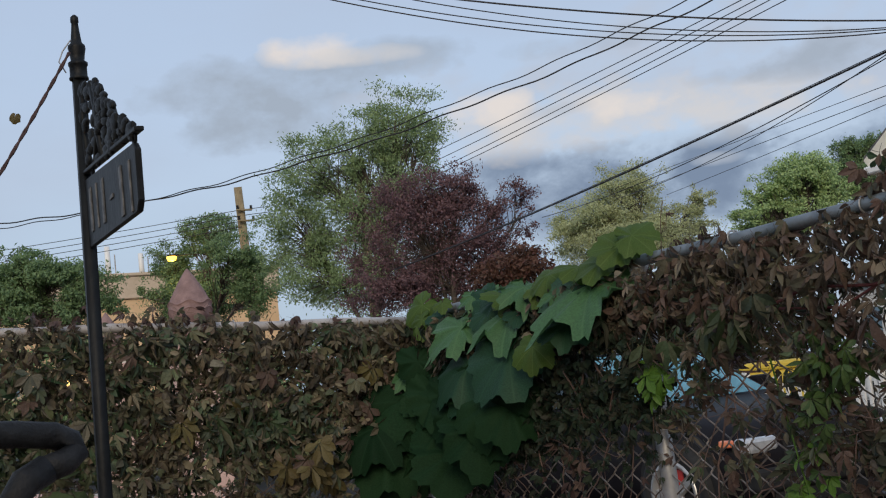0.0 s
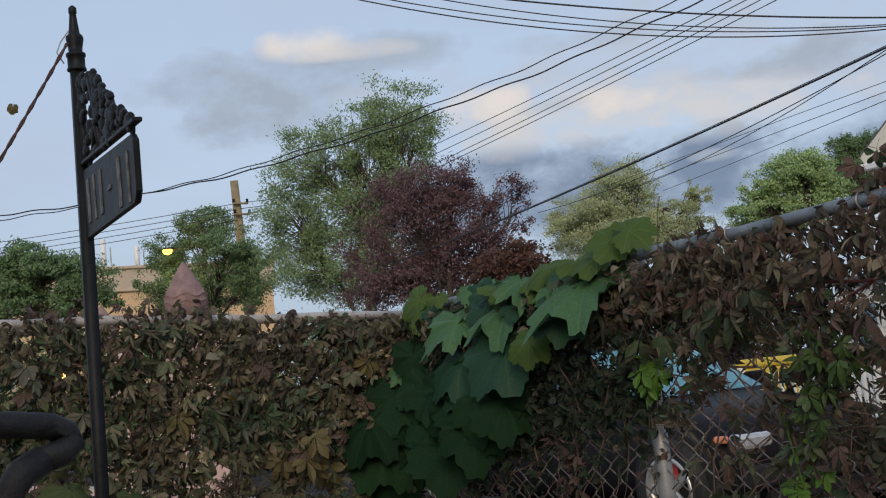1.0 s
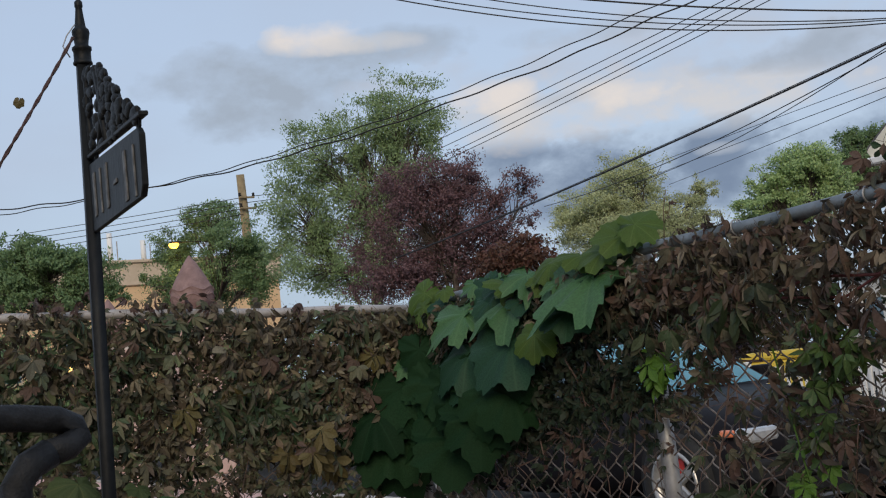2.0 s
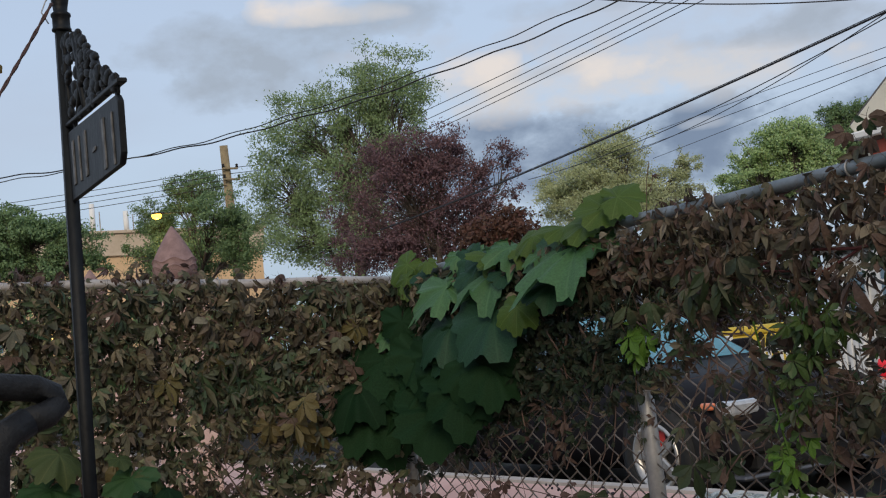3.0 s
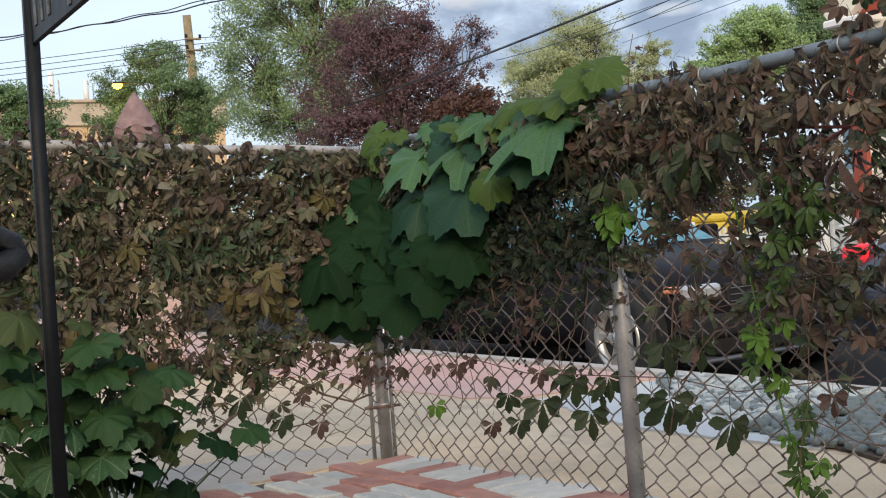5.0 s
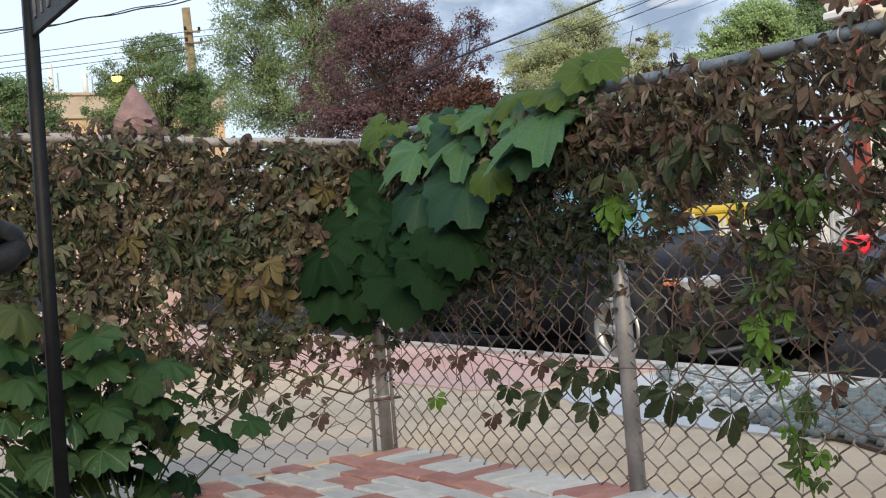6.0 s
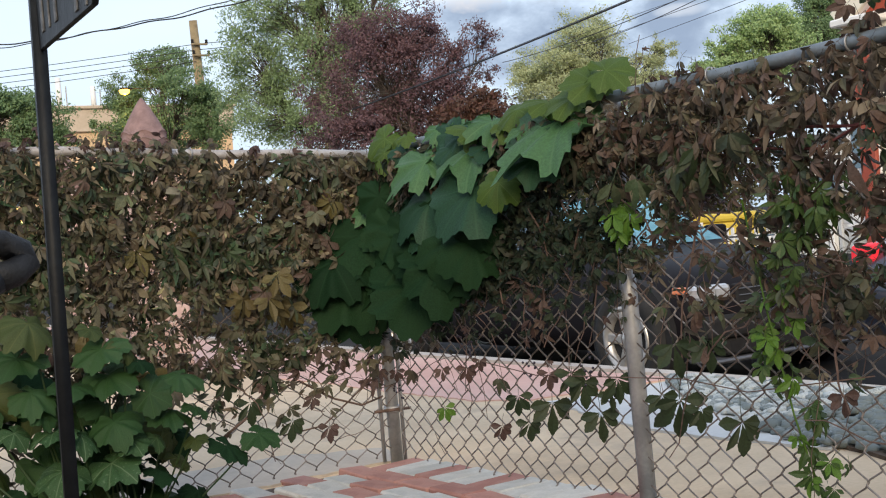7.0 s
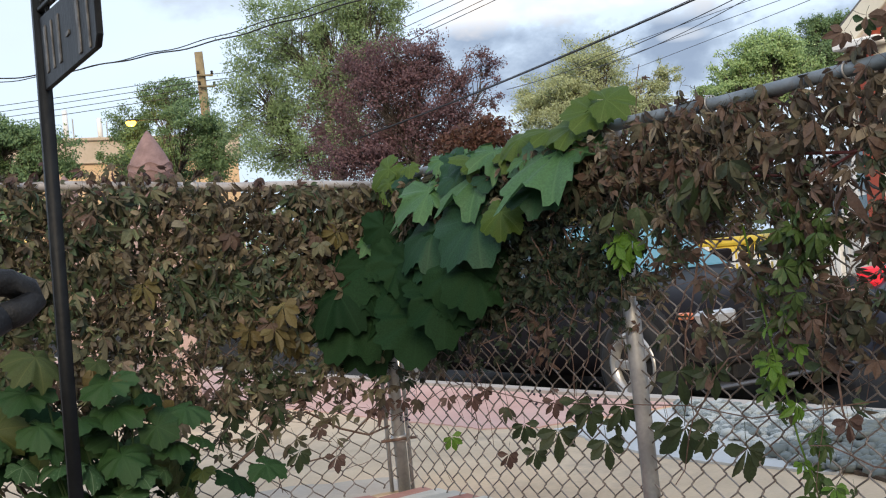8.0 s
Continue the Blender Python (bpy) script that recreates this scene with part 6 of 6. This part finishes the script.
    v3 = pos + tip * size * 0.5 - sidev * size * wide * 0.5 + nn * size * 0.07
    verts = np.stack([v0, v1, v2, v3], axis=1).reshape(-1, 3)
    idx = np.arange(n)[:, None] * 4
    faces = np.concatenate([idx + np.array([0, 1, 2]), idx + np.array([0, 2, 3])]).astype(int)
    part("crown", mesh_of("crown", verts.tolist(), faces.tolist(), material), None, t, kind="stuff")
    return t


ASH = foliage("ash_leaf", [(0.196, 0.279, 0.137), (0.266, 0.372, 0.175), (0.348, 0.466, 0.214), (0.235, 0.328, 0.183)], 0.55, 0.35)
PLUM = foliage("purple_plum_leaf", [(0.102, 0.058, 0.065), (0.163, 0.090, 0.098), (0.241, 0.140, 0.150), (0.130, 0.082, 0.086)], 0.5, 0.3)
MAPLE = foliage("dark_maple_leaf", [(0.133, 0.220, 0.105), (0.177, 0.283, 0.129), (0.224, 0.327, 0.146)], 0.55, 0.3)
PALE = foliage("pale_green_leaf", [(0.357, 0.403, 0.218), (0.464, 0.504, 0.263), (0.548, 0.587, 0.343)], 0.6, 0.3)
LIME = foliage("yellow_green_leaf", [(0.260, 0.388, 0.167), (0.373, 0.513, 0.221), (0.467, 0.605, 0.270)], 0.55, 0.3)
OLIVE = foliage("olive_hedge_leaf", [(0.09, 0.10, 0.04), (0.13, 0.13, 0.055), (0.11, 0.09, 0.045), (0.15, 0.16, 0.06)], 0.55, 0.3)
RUSSET = foliage("russet_leaf", [(0.11, 0.045, 0.035), (0.15, 0.075, 0.05), (0.10, 0.06, 0.04)], 0.55, 0.3)

tree("tall green ash tree with an airy crown", (11.4, 22.5, -0.4),
     [(12.22, 21.55, 7.48, 1.10, 0.82), (12.74, 21.30, 7.07, 0.69, 0.76), (11.25, 22.21, 6.92, 1.03, 0.76), (10.47, 22.73, 6.55, 0.96, 0.82), (10.06, 23.15, 5.24, 0.96, 1.17), (11.25, 22.42, 5.35, 1.17, 1.17), (10.43, 23.10, 3.96, 1.03, 0.89),
      (12.17, 21.78, 6.05, 1.10, 1.03), (11.49, 22.46, 3.96, 1.17, 1.03)], ASH, 0.080, 80000, 1, 0.15, 0.16, 0.40, 1.14, 190)
tree("round purple-leaved plum tree", (7.8, 13.1, -0.4),
     [(8.13, 12.74, 4.00, 0.73, 0.46), (7.46, 13.15, 3.95, 0.69, 0.50), (8.79, 12.37, 3.77, 0.50, 0.46), (6.96, 13.54, 3.29, 0.46, 0.60), (7.82, 13.03, 3.17, 0.96, 0.78), (8.61, 12.57, 3.07, 0.60, 0.60), (7.44, 13.34, 2.59, 0.92, 0.46),
      (9.10, 12.20, 3.60, 0.27, 0.41)], PLUM, 0.052, 62000, 2, 0.09, 0.22, 0.45, 1.12, 210)
tree("dark green street tree beside the lamp", (10.6, 31.1, -0.4),
     [(10.68, 30.86, 6.30, 0.93, 0.59), (9.62, 31.62, 5.43, 0.85, 0.71), (9.82, 27.19, 5.10, 0.84, 0.68), (10.31, 31.34, 4.42, 1.52, 0.76), (10.38, 26.96, 4.34, 0.77, 0.84), (9.03, 32.08, 4.58, 0.42, 0.59)], MAPLE, 0.085, 60000, 3, 0.13, 0.16, 0.45)
tree("low dark green tree behind the fence", (4.9, 26.4, -0.4),
     [(4.12, 26.80, 5.04, 0.73, 0.45), (4.93, 26.36, 4.66, 0.81, 0.53), (5.63, 25.98, 4.37, 0.81, 0.53), (4.14, 26.90, 4.15, 0.87, 0.61), (6.03, 25.81, 3.88, 0.43, 0.37), (5.08, 26.37, 3.89, 1.02, 0.45)], MAPLE, 0.095, 38000, 4, 0.12, 0.14, 0.45)
tree("pale green tree catching the evening light", (26.6, 30.8, -0.4),
     [(26.63, 30.51, 7.49, 1.24, 0.87), (25.61, 31.27, 6.40, 1.55, 0.87), (27.64, 30.08, 6.13, 1.13, 0.78), (28.83, 29.26, 6.89, 0.56, 0.56), (28.70, 29.47, 5.89, 0.82, 0.62), (24.62, 31.91, 6.01, 0.93, 0.72), (26.72, 30.74, 5.33, 2.47, 0.82)],
     PALE, 0.085, 90000, 5, 0.2, 0.14, 0.5, 1.14)
tree("yellow-green tree beside the cream house", (22.1, 18.3, -0.4),
     [(22.19, 18.19, 5.36, 0.85, 0.53), (21.42, 18.70, 5.02, 0.62, 0.47), (22.74, 17.94, 4.78, 0.70, 0.56), (21.20, 18.91, 4.39, 0.73, 0.41), (22.15, 18.35, 4.37, 0.88, 0.47)], LIME, 0.074, 46000, 6, 0.14, 0.18, 0.55)
tree("dark green tree behind the cream house", (28.3, 21.4, -0.4),
     [(28.00, 21.56, 6.76, 0.52, 0.52), (28.72, 21.13, 6.72, 0.49, 0.61), (28.27, 21.51, 5.91, 0.87, 0.73)], MAPLE, 0.08, 24000, 7, 0.15, 0.1, 0.5)
tree("low overgrown olive-green hedge beyond the street", (13.79, 15.46, -0.4),
     [(12.60, 16.17, 2.09, 1.03, 0.69), (13.79, 15.46, 2.11, 1.26, 0.69), (14.97, 14.73, 2.18, 1.26, 0.69), (15.97, 14.12, 2.33, 1.03, 0.69), (11.61, 16.80, 1.88, 1.03, 0.57), (12.37, 16.45, 1.10, 1.03, 0.69), (13.55, 15.74, 1.06, 1.26, 0.69), (14.83, 14.96, 1.12, 1.26, 0.69), (16.03, 14.22, 1.30, 1.14, 0.69), (11.18, 17.15, 1.14, 1.03, 0.57)], OLIVE, 0.11, 34000, 9, 0.1, 0.0, 0.5)
tree("dark green hedge behind the gate pillars", (5.27, 19.4, -0.4),
     [(2.92, 20.79, 2.36, 0.88, 0.55), (4.05, 20.14, 2.10, 0.99, 0.55), (5.27, 19.43, 1.94, 0.99, 0.55), (6.50, 18.70, 1.84, 0.99, 0.55), (7.73, 17.96, 1.84, 0.88, 0.55), (4.6, 19.9, 0.9, 1.5, 0.8), (6.8, 18.6, 0.9, 1.5, 0.8), (2.8, 20.8, 1.0, 1.2, 0.8)],
     MAPLE, 0.10, 26000, 10, 0.08, 0.12, 0.5)
tree("small russet-leaved tree beside the plum", (7.8, 10.8, -0.4), [(7.99, 10.67, 2.52, 0.40, 0.32), (7.61, 10.90, 2.45, 0.38, 0.28)], RUSSET, 0.07, 5000, 8, 0.05, 0.0, 0.5)


# ---- brick paving ----
patio = tagged(part("patio", box((-3.2, -7.9, -0.02), (0.0, -0.02, 0.004)), SOIL, None), "bed of sand and soil under the pavers", "paving", kind="structure")
paver = {}
for key, material in (("red", BRICK_RED), ("grey", BRICK_GREY)):
    for k in range(2):
        bmx = box((-0.0985, -0.0490, -0.045), (0.0985, 0.0490, 0.0), 0.004 + 0.003 * k)
        me = bpy.data.meshes.new("brick")
        bmx.to_mesh(me)
        bmx.free()
        me.materials.append(material)
        paver[key, k] = me
r = random.Random(9)
laid = 0
EDGE = ("red", "grey", "grey", "red", "grey", "grey", "red", "grey", "grey", "grey", "grey", "red")


def lay(key, x, y, turn):
    """One paver on its uneven bed; the paving rises gently towards the house."""
    m = Matrix.Translation((x + r.uniform(-.003, .003), y + r.uniform(-.003, .003), 0.020 + 0.026 * -y + r.uniform(-0.005, 0.005))) @ pose(0, 0, 0, 1.5 + r.uniform(-2.0, 2.0), r.uniform(-2.0, 2.0), turn + r.uniform(-1.8, 1.8))
    part("brick", paver[key, laid % 2], None, patio, m=m)


# a row laid across along the fence, then courses that run beside it, each shifted by half a paver
for row in range(28):
    lay(EDGE[row % len(EDGE)], -0.055, -0.115 - 0.102 * row, 0)
    laid += 1
for col in range(14):
    for row in range(15):
        x, y = -0.208 - 0.102 * col, -0.12 - 0.204 * row - (0.102 if col % 2 else 0.0) + 0.03 * (col % 3)
        if laid >= 298 or (x < -0.88 and y > -1.15):
            continue
        lay("grey" if r.random() < 0.46 else "red", x, y, 90)
        laid += 1
